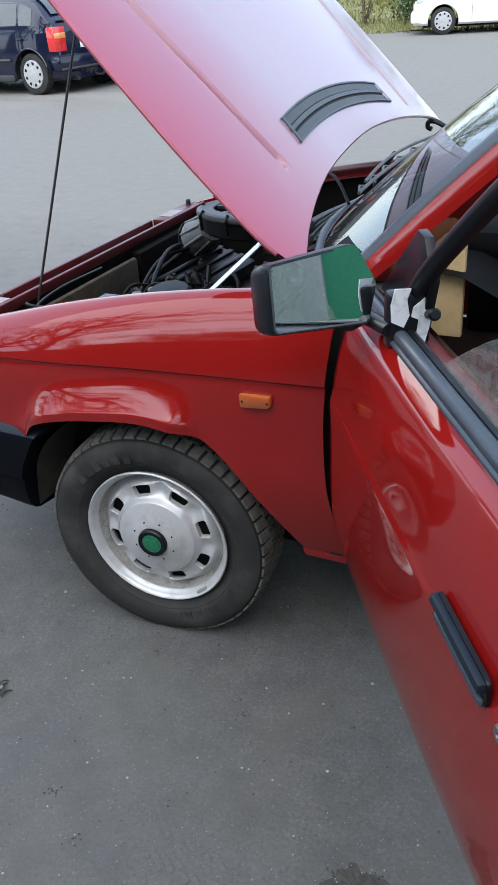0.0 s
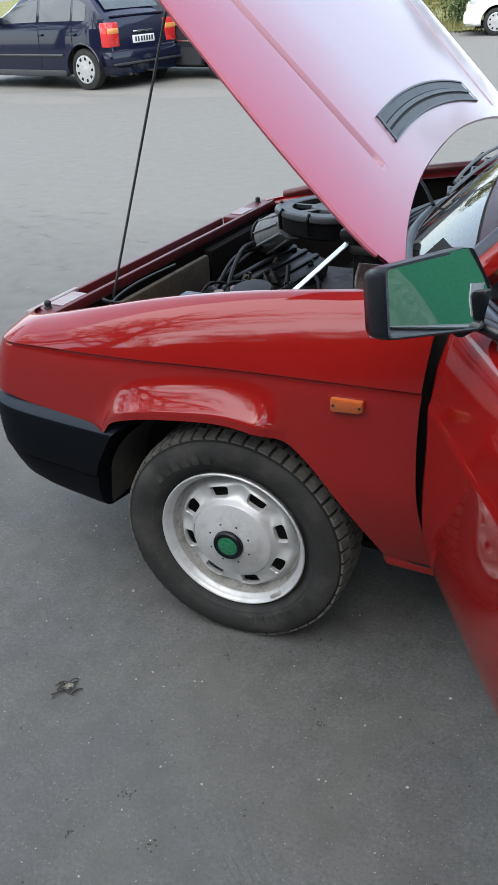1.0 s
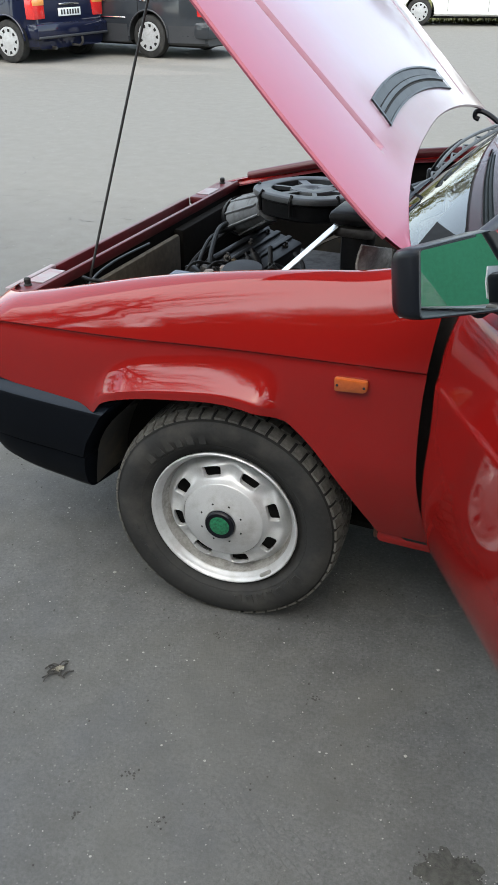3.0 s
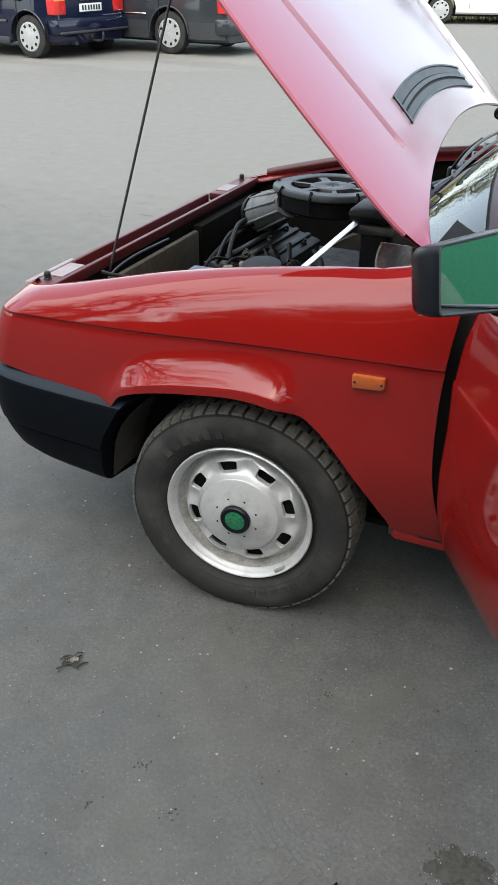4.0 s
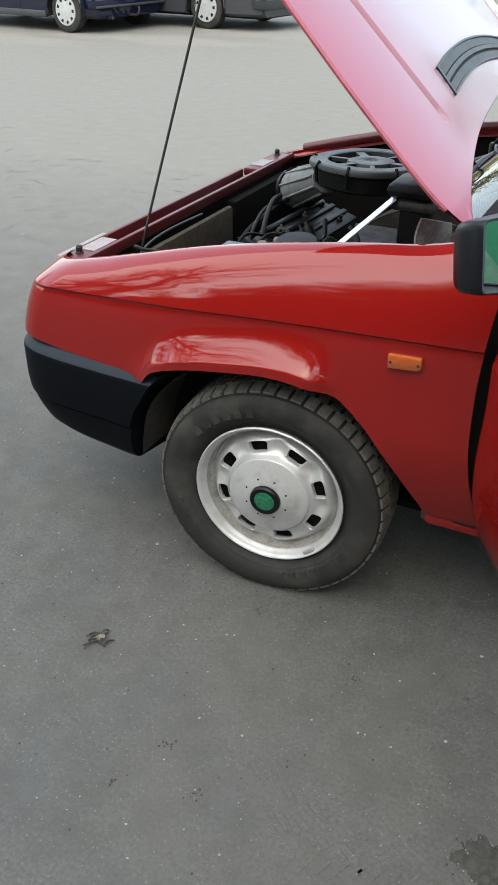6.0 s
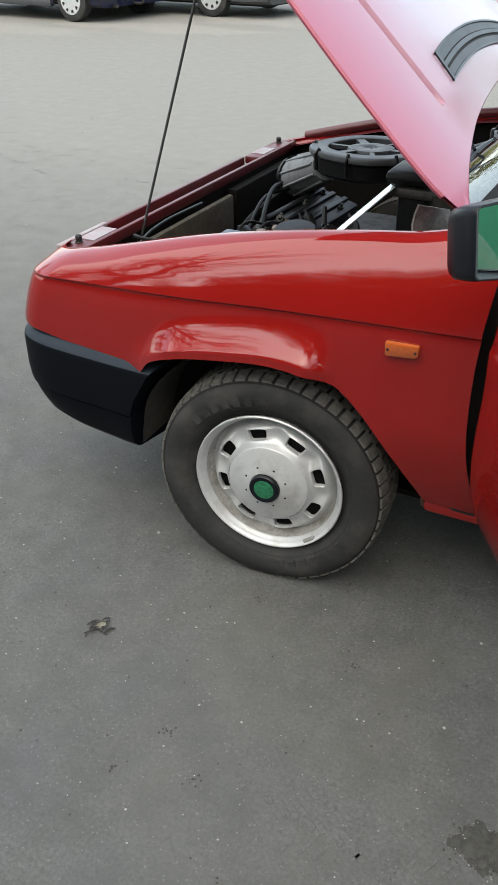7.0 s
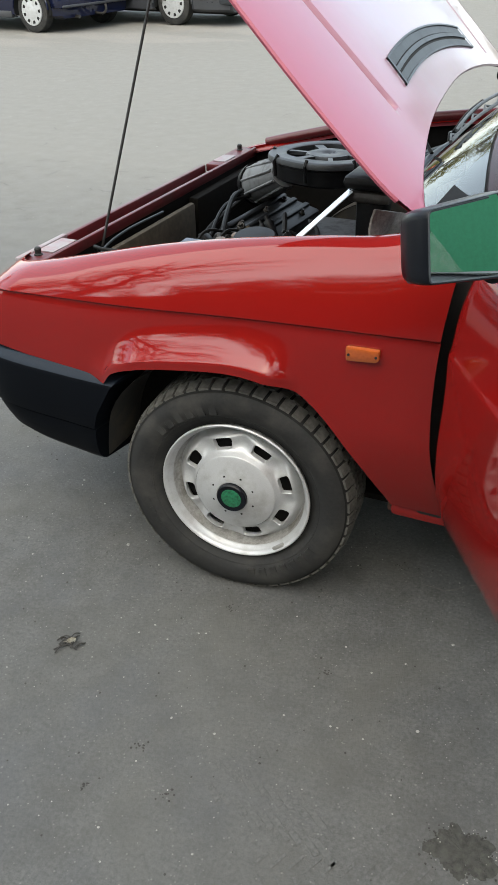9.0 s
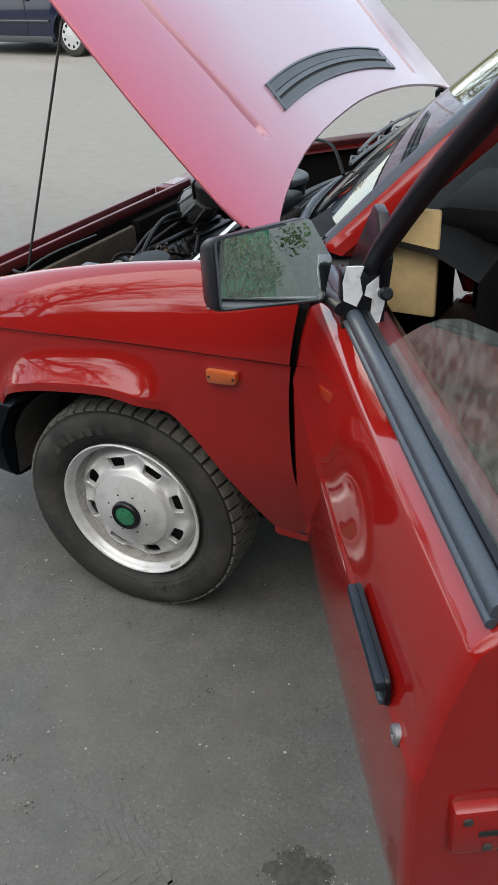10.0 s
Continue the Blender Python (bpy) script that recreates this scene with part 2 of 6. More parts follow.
# blue-grey instead of black: the sky's reflection is painted into this plastic
BEVEL = material("sky_tinted_bevel", (0.009, 0.015, 0.024), rough=0.48, specular_ior_level=0.18, grain=0.15, scale=300, stain=0.3, stain_scale=10, stain_color=(0.022, 0.028, 0.036))
GREY_METAL_DARK = material("dark_steel_rod", (0.035, 0.035, 0.036), rough=0.45, metal=0.3, grain=0.2, scale=100)

# ---- ground: one worn asphalt sheet that reaches the horizon ----
def asphalt_material():
    mat = bpy.data.materials.new("worn_asphalt")
    mat.use_nodes = True
    nodes, links = mat.node_tree.nodes, mat.node_tree.links
    bsdf = nodes["Principled BSDF"]
    coord = nodes.new("ShaderNodeTexCoord")

    def tex(kind, scale, **k):
        n = nodes.new(kind)
        n.inputs["Scale"].default_value = scale
        for key, value in k.items():
            n.inputs[key].default_value = value
        links.new(coord.outputs["Object"], n.inputs["Vector"])
        return n

    def rng(sock, a, b, c=0.0, d=1.0):
        r = nodes.new("ShaderNodeMapRange")
        for key, value in (("From Min", a), ("From Max", b), ("To Min", c), ("To Max", d)):
            r.inputs[key].default_value = value
        links.new(sock, r.inputs["Value"])
        return r.outputs["Result"]

    def mix(a, b, fac):
        m = nodes.new("ShaderNodeMix")
        m.data_type = "RGBA"
        for sock, value in ((m.inputs[6], a), (m.inputs[7], b), (m.inputs[0], fac)):
            if hasattr(value, "links"):
                links.new(value, sock)
            else:
                sock.default_value = value
        return m.outputs[2]
    fine = tex("ShaderNodeTexNoise", 120, Detail=6.0, Roughness=0.75)
    mid = tex("ShaderNodeTexNoise", 9, Detail=6.0, Roughness=0.6)
    big = tex("ShaderNodeTexNoise", 0.8, Detail=5.0, Roughness=0.6)
    grit = tex("ShaderNodeTexVoronoi", 70)
    pale = tex("ShaderNodeTexVoronoi", 16)
    coarse = tex("ShaderNodeTexNoise", 42, Detail=5.0, Roughness=0.7)
    c = mix((0.052, 0.0525, 0.0515, 1), (0.108, 0.1085, 0.1055, 1), rng(fine.outputs["Fac"], 0.34, 0.66))
    c = mix(c, (0.034, 0.0345, 0.034, 1), rng(coarse.outputs["Fac"], 0.56, 0.70, 0, 0.55))
    c = mix(c, (0.125, 0.126, 0.120, 1), rng(coarse.outputs["Fac"], 0.42, 0.28, 0, 0.5))
    c = mix(c, (0.054, 0.0540, 0.0515, 1), rng(mid.outputs["Fac"], 0.42, 0.70, 0, 0.6))
    c = mix(c, (0.088, 0.0890, 0.084, 1), rng(big.outputs["Fac"], 0.45, 0.7, 0, 0.6))
    tint = tex("ShaderNodeTexNoise", 3.2, Detail=4.0, Roughness=0.55)
    c = mix(c, (0.080, 0.0785, 0.070, 1), rng(tint.outputs["Fac"], 0.52, 0.68, 0, 0.45))
    c = mix(c, (0.070, 0.0735, 0.0775, 1), rng(tint.outputs["Fac"], 0.48, 0.32, 0, 0.5))
    # asphalt turns paler along +Y: grazing sky sheen put into its colour
    sep = nodes.new("ShaderNodeSeparateXYZ")
    links.new(coord.outputs["Object"], sep.inputs[0])
    c = mix(c, (0.170, 0.163, 0.146, 1), rng(sep.outputs["Y"], 0.3, 3.6, 0, 0.85))
    # same paling along +X, painted to give the door mirror lit-looking ground
    c = mix(c, (0.170, 0.163, 0.146, 1), rng(sep.outputs["X"], 2.6, 6.0, 0, 0.85))
    c = mix(c, (0.26, 0.255, 0.24, 1), rng(grit.outputs["Distance"], 0.16, 0.10, 0, 0.25))
    c = mix(c, (0.30, 0.29, 0.27, 1), rng(pale.outputs["Distance"], 0.05, 0.02, 0, 0.25))
    links.new(c, bsdf.inputs["Base Color"])
    links.new(rng(mid.outputs["Fac"], 0.3, 0.7, 0.72, 0.9), bsdf.inputs["Roughness"])
    bsdf.inputs["Specular IOR Level"].default_value = 0.35
    bump = nodes.new("ShaderNodeBump")
    bump.inputs["Strength"].default_value = 0.8
    bump.inputs["Distance"].default_value = 0.003
    links.new(fine.outputs["Fac"], bump.inputs["Height"])
    links.new(bump.outputs["Normal"], bsdf.inputs["Normal"])
    return mat


ASPHALT = asphalt_material()
bm = bmesh.new()
bmesh.ops.create_grid(bm, x_segments=8, y_segments=8, size=600)
ground = solo("ground", bm, ASPHALT, "worn grey asphalt car park with fine grit", "ground", kind="structure", shade=0)

# ---- the red hatchback: front at -x, near side at y = 0, middle plane at y = MID ----
MID = 0.838
car = thing("car", Matrix.Identity(4), "red five-door hatchback with open bonnet and driver's door", "car")


def mirrored(bm):
    for v in bm.verts:
        v.co.y = 2 * MID - v.co.y
    bmesh.ops.reverse_faces(bm, faces=bm.faces[:])
    return bm


X_REAR = 0.452


def fender_rear(z):
    return table(z, (0.30, 0.486), (0.365, 0.468), (0.47, 0.447), (0.565, 0.438), (0.70, 0.438), (0.84, 0.450), (0.95, 0.468))


def fender_bottom(x):
    if x < -0.285:
        return table(x, (-0.69, 0.540), (-0.5, 0.520), (-0.285, 0.508))
    if x > 0.348:
        return 0.318
    return table(x, (-0.285, 0.508), (-0.255, 0.545), (-0.20, 0.574), (-0.09, 0.598), (0.047, 0.612), (0.151, 0.590), (0.23, 0.528), (0.30, 0.432), (0.335, 0.355), (0.348, 0.318))


def fender_crease(x):
    return table(x, (-0.69, 0.672), (-0.593, 0.679), (-0.059, 0.722), (0.46, 0.745))


def fender_top(x):
    return table(x, (-0.69, 0.690), (-0.55, 0.728), (-0.435, 0.757), (-0.25, 0.800), (-0.04, 0.838), (0.15, 0.864), (0.27, 0.878), (0.36, 0.900), (0.455, 0.935))


def fender_y(x, z, crown=0.0):
    """How far in from the widest line the side lies."""
    side = 0.014 + 0.045 * smooth(-0.15, -0.75, x)
    side += 0.062 * max(0.0, (0.52 - z) / 0.22) ** 1.6 * smooth(0.2, 0.34, x)
    zc, zt = fender_crease(x), fender_top(x) + crown
    inner = 0.158 - 2.5 * crown + 0.02 * smooth(-0.4, -0.69, x)
    if z > zc:
        k = min(1.0, (z - zc) / (zt - zc))
        return side + (inner - side) * (0.30 * k + 0.25 * k * k + 0.45 * (1 - math.sqrt(1 - k ** 5)))
    # pressed swage line: a short step in, easing out again below
    gap = zc - z
    side += 0.0075 * smooth(0.0, 0.008, gap) * math.exp(-max(0.0, gap - 0.008) / 0.035) * smooth(-0.70, -0.60, x)
    # flare round the wheel opening: an outward slope with a crisp lower edge
    d = z - fender_bottom(x)
    reach = smooth(0.175, 0.100, x) * smooth(-0.34, -0.20, x)
    if -0.34 < x < 0.3:
        side -= 0.038 * reach * (1.0 if d < 0.020 else max(0.0, 1 - (d - 0.020) / 0.076) ** 1.9)
    return side


def fender_front(z):
    return table(z, (0.50, -0.742), (0.56, -0.735), (0.66, -0.695), (0.70, -0.655), (0.75, -0.62))


def fender_sheet(crown=0.0):
    n_low, n_up, n_lip = 44, 36, 3
    total = n_lip + n_low + n_up + 3
    xs = []
    for i in range(161):
        xs.append(-0.69 + (X_REAR + 0.69) * i / 160)
    xs += [0.30 + 0.05 * i / 20 for i in range(20)] + [-0.285 + 0.05 * i / 14 for i in range(14)]
    xs = sorted(set(round(x, 4) for x in xs))

    def place(u, v):
        x = xs[int(round(u * (len(xs) - 1)))]
        j = int(round(v * total))
        zb, zc, zt = fender_bottom(x), fender_crease(x), fender_top(x) + crown
        if j < n_lip:
            y, z = fender_y(x, zb, crown) + 0.012 * (n_lip - j) ** 1.2, zb + 0.002 * (n_lip - j)
        elif j <= n_lip + n_low:
            q = (j - n_lip) / n_low
            z = zb + (zc - zb) * (1 - (1 - q) ** 1.7) - 0.0006
            y = fender_y(x, z, crown)
        elif j <= n_lip + n_low + n_up:
            k = (j - n_lip - n_low) / n_up
            z = zc + (zt - zc) * (0.35 * k ** 2 + 0.65 * (1 - (1 - k) ** 1.5)) if k > 0.1 else zc + 0.16 * k * (zt - zc)
            y = fender_y(x, z, crown)
        else:
            k = j - n_lip - n_low - n_up
            y, z = fender_y(x, zt, crown) + 0.006 * min(k, 1) + ((0.012 + 2.5 * crown) if k == 3 else 0), zt - 0.002 - 0.011 * (k - 1) - (crown if k == 3 else 0.0)
        front = fender_front(z)
        share = (X_REAR - x) / (X_REAR + 0.69)
        px = X_REAR - (X_REAR - front) * share + (fender_rear(z) - X_REAR) * smooth(0.22, 0.0, share)
        # round the nose into the front face
        r = 0.09
        lead = max(0.0, (front + r) - px)
        y += r - math.sqrt(max(0.0, r * r - min(r, lead) ** 2)) if lead > 0 else 0
        return px, y, z
    return sheet(place, len(xs) - 1, total)


near_fender = part("fender", fender_sheet(0.018), RED, car, "glossy red front fender with flared wheel arch")
far_fender = part("fender", mirrored(fender_sheet()), RED, car)


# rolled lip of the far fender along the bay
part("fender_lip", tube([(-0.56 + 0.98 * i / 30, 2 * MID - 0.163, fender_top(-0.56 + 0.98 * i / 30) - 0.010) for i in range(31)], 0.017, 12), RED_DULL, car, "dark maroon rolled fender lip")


# ---- bonnet, propped open at 45 degrees ----
def bonnet_spread(s):
    """The far half of the raised bonnet reaches out a little more towards its nose."""
    return 1 + 0.12 * max(0.0, s - 0.45)


def bonnet_point(s, y, lift=0.0):
    k = abs(y - MID) / 0.75
    across = abs(y - MID) / (bonnet_spread(s) if y > MID else 1.0)
    d = 1.314 - 0.034 * (y - MID) - 0.046 * k ** 2.8 - 0.05 * smooth(1.25, 1.5, s) ** 2
    groove = abs(across - (0.492 + 0.06 * (s - 0.6)))
    d -= 0.022 * (1 - smooth(0.004, 0.016, groove)) * smooth(0.597, 0.612, s)
    d += lift * math.sqrt(2)
    return Vector(((d - s * math.sqrt(2)) / 2, y, (d + s * math.sqrt(2)) / 2))


def bonnet_rear(y):
    return table(y, (0.08, 0.372), (0.17, 0.427), (0.24, 0.463), (0.36, 0.507), (0.49, 0.540), (0.68, 0.567), (0.90, 0.583), (1.16, 0.573), (1.41, 0.545), (1.52, 0.528), (1.60, 0.505))


def bonnet_half(s):
    return table(s, (0.36, 0.69), (0.40, 0.715), (0.44, 0.738), (0.50, 0.755), (0.66, 0.760), (0.80, 0.756), (1.07, 0.735), (1.45, 0.69))


def bonnet_sheet(lift=0.0, inset=0.0):
    ys = [0.0, 0.008, 0.02, 0.04]
    ys += [0.06, 0.08] + [0.096 + 0.0020 * i for i in range(69)] + [0.235 + 0.024 * i for i in range(12)]
    vs = sorted(set([round(v, 5) for v in ys if v < 0.5] + [0.5] + [round(1 - v, 5) for v in ys if v < 0.5]))

    def place(u, v):
        s_mid = 0.57 + (1.47 - 0.57) * u
        half = bonnet_half(s_mid if u > 0 else 0.44)
        y = MID + (2 * v - 1) * (half - inset)
        s0 = bonnet_rear(y) + inset
        s = s0 + (1.47 - inset - s0) * u ** 1.15
        edge, ridge, a = bonnet_half(s) - inset, 0.492 + 0.06 * (s - 0.6), abs(2 * v - 1)
        across = ridge * a / 0.66 if a < 0.66 else ridge + (edge - ridge) * (a - 0.66) / 0.34
        y = MID + math.copysign(across, v - 0.5) * (bonnet_spread(s) if v > 0.5 else 1.0)
        return bonnet_point(max(s, bonnet_rear(y)) if u > 0 else bonnet_rear(y), y, lift)
    return sheet(place, 60, 0, us=None, vs=vs)


bm = bonnet_sheet()
for f in bm.faces:
    f.normal_update()
bonnet = part("bonnet", bm, BLEACHED_HAZED, car, "red bonnet raised on a thin prop rod")
UNDERSIDE = material("red_bonnet_underside", (0.24, 0.050, 0.065), rough=0.55, grain=0.1, scale=60, stain=0.5, stain_scale=6, stain_color=(0.12, 0.025, 0.03))
# the turned-down rim and the inner panel
bm = bonnet_sheet(lift=-0.0085, inset=0.004)
part("inner_panel", bm, UNDERSIDE, bonnet)


def bonnet_rim(side):
    """Folded edge of the bonnet: -1 and 1 the long sides, 0 the curved rear."""
    def ring(y, s, out):
        p = bonnet_point(s, y)
        n = Vector((1, 0, 1)).normalized()
        return [p + n * 0.0005, p + out * 0.003 - n * 0.004, p + out * 0.001 - n * 0.009, p - out * 0.008 - n * 0.010]
    rings = []
    if side:
        for i in range(41):
            s = 1.47 - (1.47 - 0.46) * i / 40
            rings.append(ring(MID + side * bonnet_half(s) * (bonnet_spread(s) if side > 0 else 1.0), s, Vector((0, side, 0))))
    else:
        for i in range(61):
            y = MID - 0.73 + 1.46 * i / 60
            t = (bonnet_point(bonnet_rear(y + 0.01), y + 0.01) - bonnet_point(bonnet_rear(y - 0.01), y - 0.01)).normalized()
            out = t.cross(Vector((1, 0, 1)).normalized()).normalized()
            if out.x < 0:
                out = -out
            rings.append(ring(y, bonnet_rear(y), out))
    bm = bmesh.new()
    made = [[bm.verts.new(p) for p in r] for r in rings]
    for a, b in zip(made, made[1:]):
        for k in range(3):
            bm.faces.new((a[k], a[k + 1], b[k + 1], b[k]))
    return bm


BONNET_EDGE = material("pink_red_bonnet_edge", (0.36, 0.085, 0.125), rough=0.6, grain=0.1, scale=80, stain=0.4, stain_scale=20)
for side, paint in ((-1, BONNET_EDGE), (0, BLEACHED_HAZED), (1, BLEACHED_HAZED)):
    part("rim", bonnet_rim(side), paint, bonnet)


def vent_s(y):
    return 0.696 - 0.035 * ((y - MID) / 0.36) ** 2


def vent_strip(y0, y1, a0, a1, lift, drop=0.0):
    """A curved strip along the vent between the offsets a0 and a1."""
    def place(u, v):
        y = y0 + (y1 - y0) * u
        k = [0, 0, 1, 1][int(round(v * 3))]
        h = [-drop, lift, lift, -drop][int(round(v * 3))]
        s = vent_s(y) + (a0 + (a1 - a0) * k)
        return bonnet_point(s, y + (s - vent_s(y)) * 0.35 * (-0.3 if y > MID else 0.3) * abs(y - MID) / 0.36, h)
    return sheet(place, 40, 3)


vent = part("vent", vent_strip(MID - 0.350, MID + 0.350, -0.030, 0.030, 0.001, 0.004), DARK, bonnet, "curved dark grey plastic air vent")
part("vent_frame", merge(vent_strip(MID - 0.360, MID + 0.360, 0.031, 0.036, 0.005, 0.004), vent_strip(MID - 0.360, MID + 0.360, -0.036, -0.031, 0.005, 0.004)), GREY_PLASTIC, vent)
for y in (MID - 0.355, MID + 0.355):
    part("vent_frame", vent_strip(y - 0.006, y + 0.006, -0.036, 0.036, 0.005, 0.004), GREY_PLASTIC, vent)
VENT_MID = material("dark_vent_plastic", (0.026, 0.033, 0.039), rough=0.5, grain=0.15, scale=400, bump=0.2, stain=0.3, stain_scale=12, stain_color=(0.035, 0.042, 0.046))
part("slat", vent_strip(MID - 0.350, MID + 0.350, 0.009, 0.0305, 0.0022, 0.003), VENT_MID, vent)
part("slat", vent_strip(MID - 0.350, MID + 0.350, -0.005, 0.006, 0.0045, 0.003), GREY_PLASTIC, vent, "paler middle rib")
part("slat", vent_strip(MID - 0.350, MID + 0.350, -0.0305, -0.012, 0.0022, 0.003), VENT_MID, vent)

# ---- prop rod ----
ROD_LOW, ROD_HIGH = Vector((-0.588, 0.450, 0.660)), Vector((-0.4205, 0.697, 1.555))
part("prop_rod", tube([ROD_LOW + (ROD_HIGH - ROD_LOW) * i / 4 for i in range(5)], 0.0037, 8), GREY_METAL_DARK, car, "thin black bonnet prop rod")


# ---- bumper ----
def bumper_path(k):
    """Plan of the bumper's outer line from the near tip (0) round the nose to the far tip (1)."""
    j = min(k, 1 - k) * 2
    p = table(j, (0.0, 0.0), (0.45, 0.40), (0.6, 0.53), (1.0, 1.0))
    x = table(j, (0.0, -0.272), (0.2, -0.45), (0.38, -0.62), (0.46, -0.695), (0.52, -0.735), (0.58, -0.755), (0.8, -0.775), (1.0, -0.785))
    y = table(j, (0.0, 0.004), (0.2, 0.012), (0.38, 0.028), (0.46, 0.055), (0.52, 0.10), (0.58, 0.17), (0.8, 0.50), (1.0, MID))
    return (x, y) if k <= 0.5 else (x, 2 * MID - y)


def bumper_sheet(profile, rise=0.0):
    def place(u, v):
        x, y = bumper_path(u)
        x1, y1 = bumper_path(max(0, u - 0.01))
        x2, y2 = bumper_path(min(1, u + 0.01))
        t = Vector((x2 - x1, y2 - y1, 0)).normalized()
        inward = Vector((-t.y, t.x, 0))
        if inward.dot(Vector((0.3 - x, MID - y, 0))) < 0:
            inward = -inward
        off, z = profile[int(round(v * (len(profile) - 1)))]
        # the lower edge climbs towards the nose
        z += rise * max(0.0, 0.352 - z) / 0.09 * smooth(0.15, 0.55, min(u, 1 - u) * 2)
        off += rise * max(0.0, 0.352 - z) / 0.09 * smooth(0.3, 0.6, min(u, 1 - u) * 2)
        # the tips follow the wheel opening and turn inwards
        x += (0.272 - math.sqrt(0.363 ** 2 - (z - 0.274) ** 2)) * smooth(0.22, 0.0, min(u, 1 - u) * 2)
        off += 0.090 if min(u, 1 - u) < 0.001 else 0.0
        return Vector((x, y, z)) + inward * off
    return sheet(place, 120, len(profile) - 1)


bumper = part("bumper", bumper_sheet([(0.004, 0.505), (0.001, 0.500), (0.0, 0.494), (0.0, 0.42), (0.003, 0.385), (0.006, 0.372), (0.012, 0.368), (0.022, 0.36)]), BUMPER, car, "black plastic front bumper")
part("top_bevel", bumper_sheet([(0.07, 0.513), (0.034, 0.522), (0.026, 0.522), (0.018, 0.519), (0.005, 0.507), (0.002, 0.503)]), BEVEL, bumper, "upper bevel with sky reflection tinted into its blue-grey")
part("bumper_apron", bumper_sheet([(0.03, 0.372), (0.014, 0.364), (0.014, 0.352), (0.020, 0.320), (0.030, 0.285), (0.044, 0.266), (0.06, 0.258), (0.12, 0.262)], 0.022), BUMPER, car)

# ---- wheel ----
def rot_to_wheel(x, y, z, steer=0.0):
    """A pose whose z axis points out of the near side of the car."""
    return Matrix.Translation((x, y, z)) @ Matrix.Rotation(radians(-steer), 4, "Z") @ Matrix.Rotation(radians(90), 4, "X")


R_TYRE, R_RIM = 0.2835, 0.181


def build_wheel(m, label, full=True):
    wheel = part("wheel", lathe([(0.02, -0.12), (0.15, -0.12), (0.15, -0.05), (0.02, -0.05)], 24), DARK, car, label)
    wheel.matrix_world = m
    tyre_profile = [(0.178, -0.150), (0.20, -0.158), (0.235, -0.160), (0.266, -0.150), (0.276, -0.135), (0.276, -0.120), (0.276, -0.075),
                    (0.276, -0.035), (0.274, -0.010), (0.271, 0.006), (0.258, 0.016), (0.240, 0.020), (0.220, 0.017), (0.203, 0.008), (0.193, -0.002), (0.186, -0.008), (0.178, -0.012)]
    tyre = part("tyre", lathe(tyre_profile, 96), TYRE, wheel, "dusty black tyre with worn tread")
    # tread blocks
    bm = bmesh.new()
    count = 54
    rows = [(-0.150, -0.120), (-0.116, -0.090), (-0.086, -0.060), (-0.056, -0.030), (-0.026, 0.007)]
    for r, (h0, h1) in enumerate(rows):
        edge = r in (0, 4)
        for i in range(count):
            a0 = (i + 0.08 + (0.5 if r % 2 else 0)) * math.tau / count
            a1 = a0 + 0.76 * math.tau / count
            skew = 0.010 * (1 if r > 1 else -1)
            outs = []
            for rad_ in (0.272, 1):
                ring = []
                for a, h in ((a0, h0), (a1, h0), (a1 + skew, h1), (a0 + skew, h1)):
                    rr = rad_ if rad_ < 0.9 else (R_TYRE - (0.008 if edge and ((r == 4 and h == h1) or (r == 0 and h == h0)) else 0.0))
                    if rad_ < 0.9 and edge and ((r == 4 and h == h1) or (r == 0 and h == h0)):
                        rr = 0.262
                    ring.append(bm.verts.new((rr * math.cos(a), rr * math.sin(a), h)))
                outs.append(ring)
            lo, hi = outs
            bm.faces.new(hi)
            for k in range(4):
                bm.faces.new((lo[k], lo[(k + 1) % 4], hi[(k + 1) % 4], hi[k]))
    # black ring below the blocks: groove shade given as colour
    part("tread_base", lathe([(0.2766, -0.146), (0.2766, -0.02), (0.2755, -0.008), (0.2715, 0.0055), (0.2665, 0.0115)], 96), DARK, tyre, "near-black ring giving the tread grooves their shade")
    tread = part("tread", bm, TREAD, tyre, shade=0)
    tread["kind"] = "stuff"
    # raised ring lines on the side wall
    part("side_rib", lathe([(0.204, 0.004), (0.206, 0.0105), (0.208, 0.0105), (0.21, 0.006)], 72, lathe([(0.245, 0.009), (0.247, 0.0145), (0.25, 0.0135), (0.253, 0.006)], 72)), TYRE, tyre)
    # worn raised markings, unreadable
    for start, count_, r0, r1 in ((1.75, 6, 0.213, 0.238), (4.9, 7, 0.213, 0.238), (3.4, 4, 0.222, 0.232)):
        for i in range(count_):
            a = start + i * 0.135
            mm = Matrix.Rotation(a, 4, "Z")
            part("marking", box(r0, r1, -0.009, 0.009, 0.012, 0.0192 + 0.0003 * (i % 2), 0.0008, m=mm, seg=1), TYRE, tyre, shade=0)
    # steel rim: flange, well and dished disc
    part("rim_flange", lathe([(0.165, -0.12), (0.165, -0.045), (0.168, -0.035), (0.171, -0.020), (0.174, -0.010), (0.179, -0.004), (0.1825, 0.001), (0.1825, 0.005), (0.180, 0.007), (0.176, 0.005), (0.172, -0.002), (0.170, -0.008), (0.166, -0.012), (0.1645, -0.016)], 96), SILVER, wheel, "silver painted steel wheel rim")
    part("rim_well", lathe([(0.1645, -0.016), (0.163, -0.034), (0.160, -0.043), (0.155, -0.047), (0.150, -0.046)], 96), RIM_SHADE, wheel, "dusty inner rim well with its shadow ring in the colour")
    # disc with eight rounded openings, each on its own raised pad
    bm = bmesh.new()
    holes, each = 8, 12
    square = []
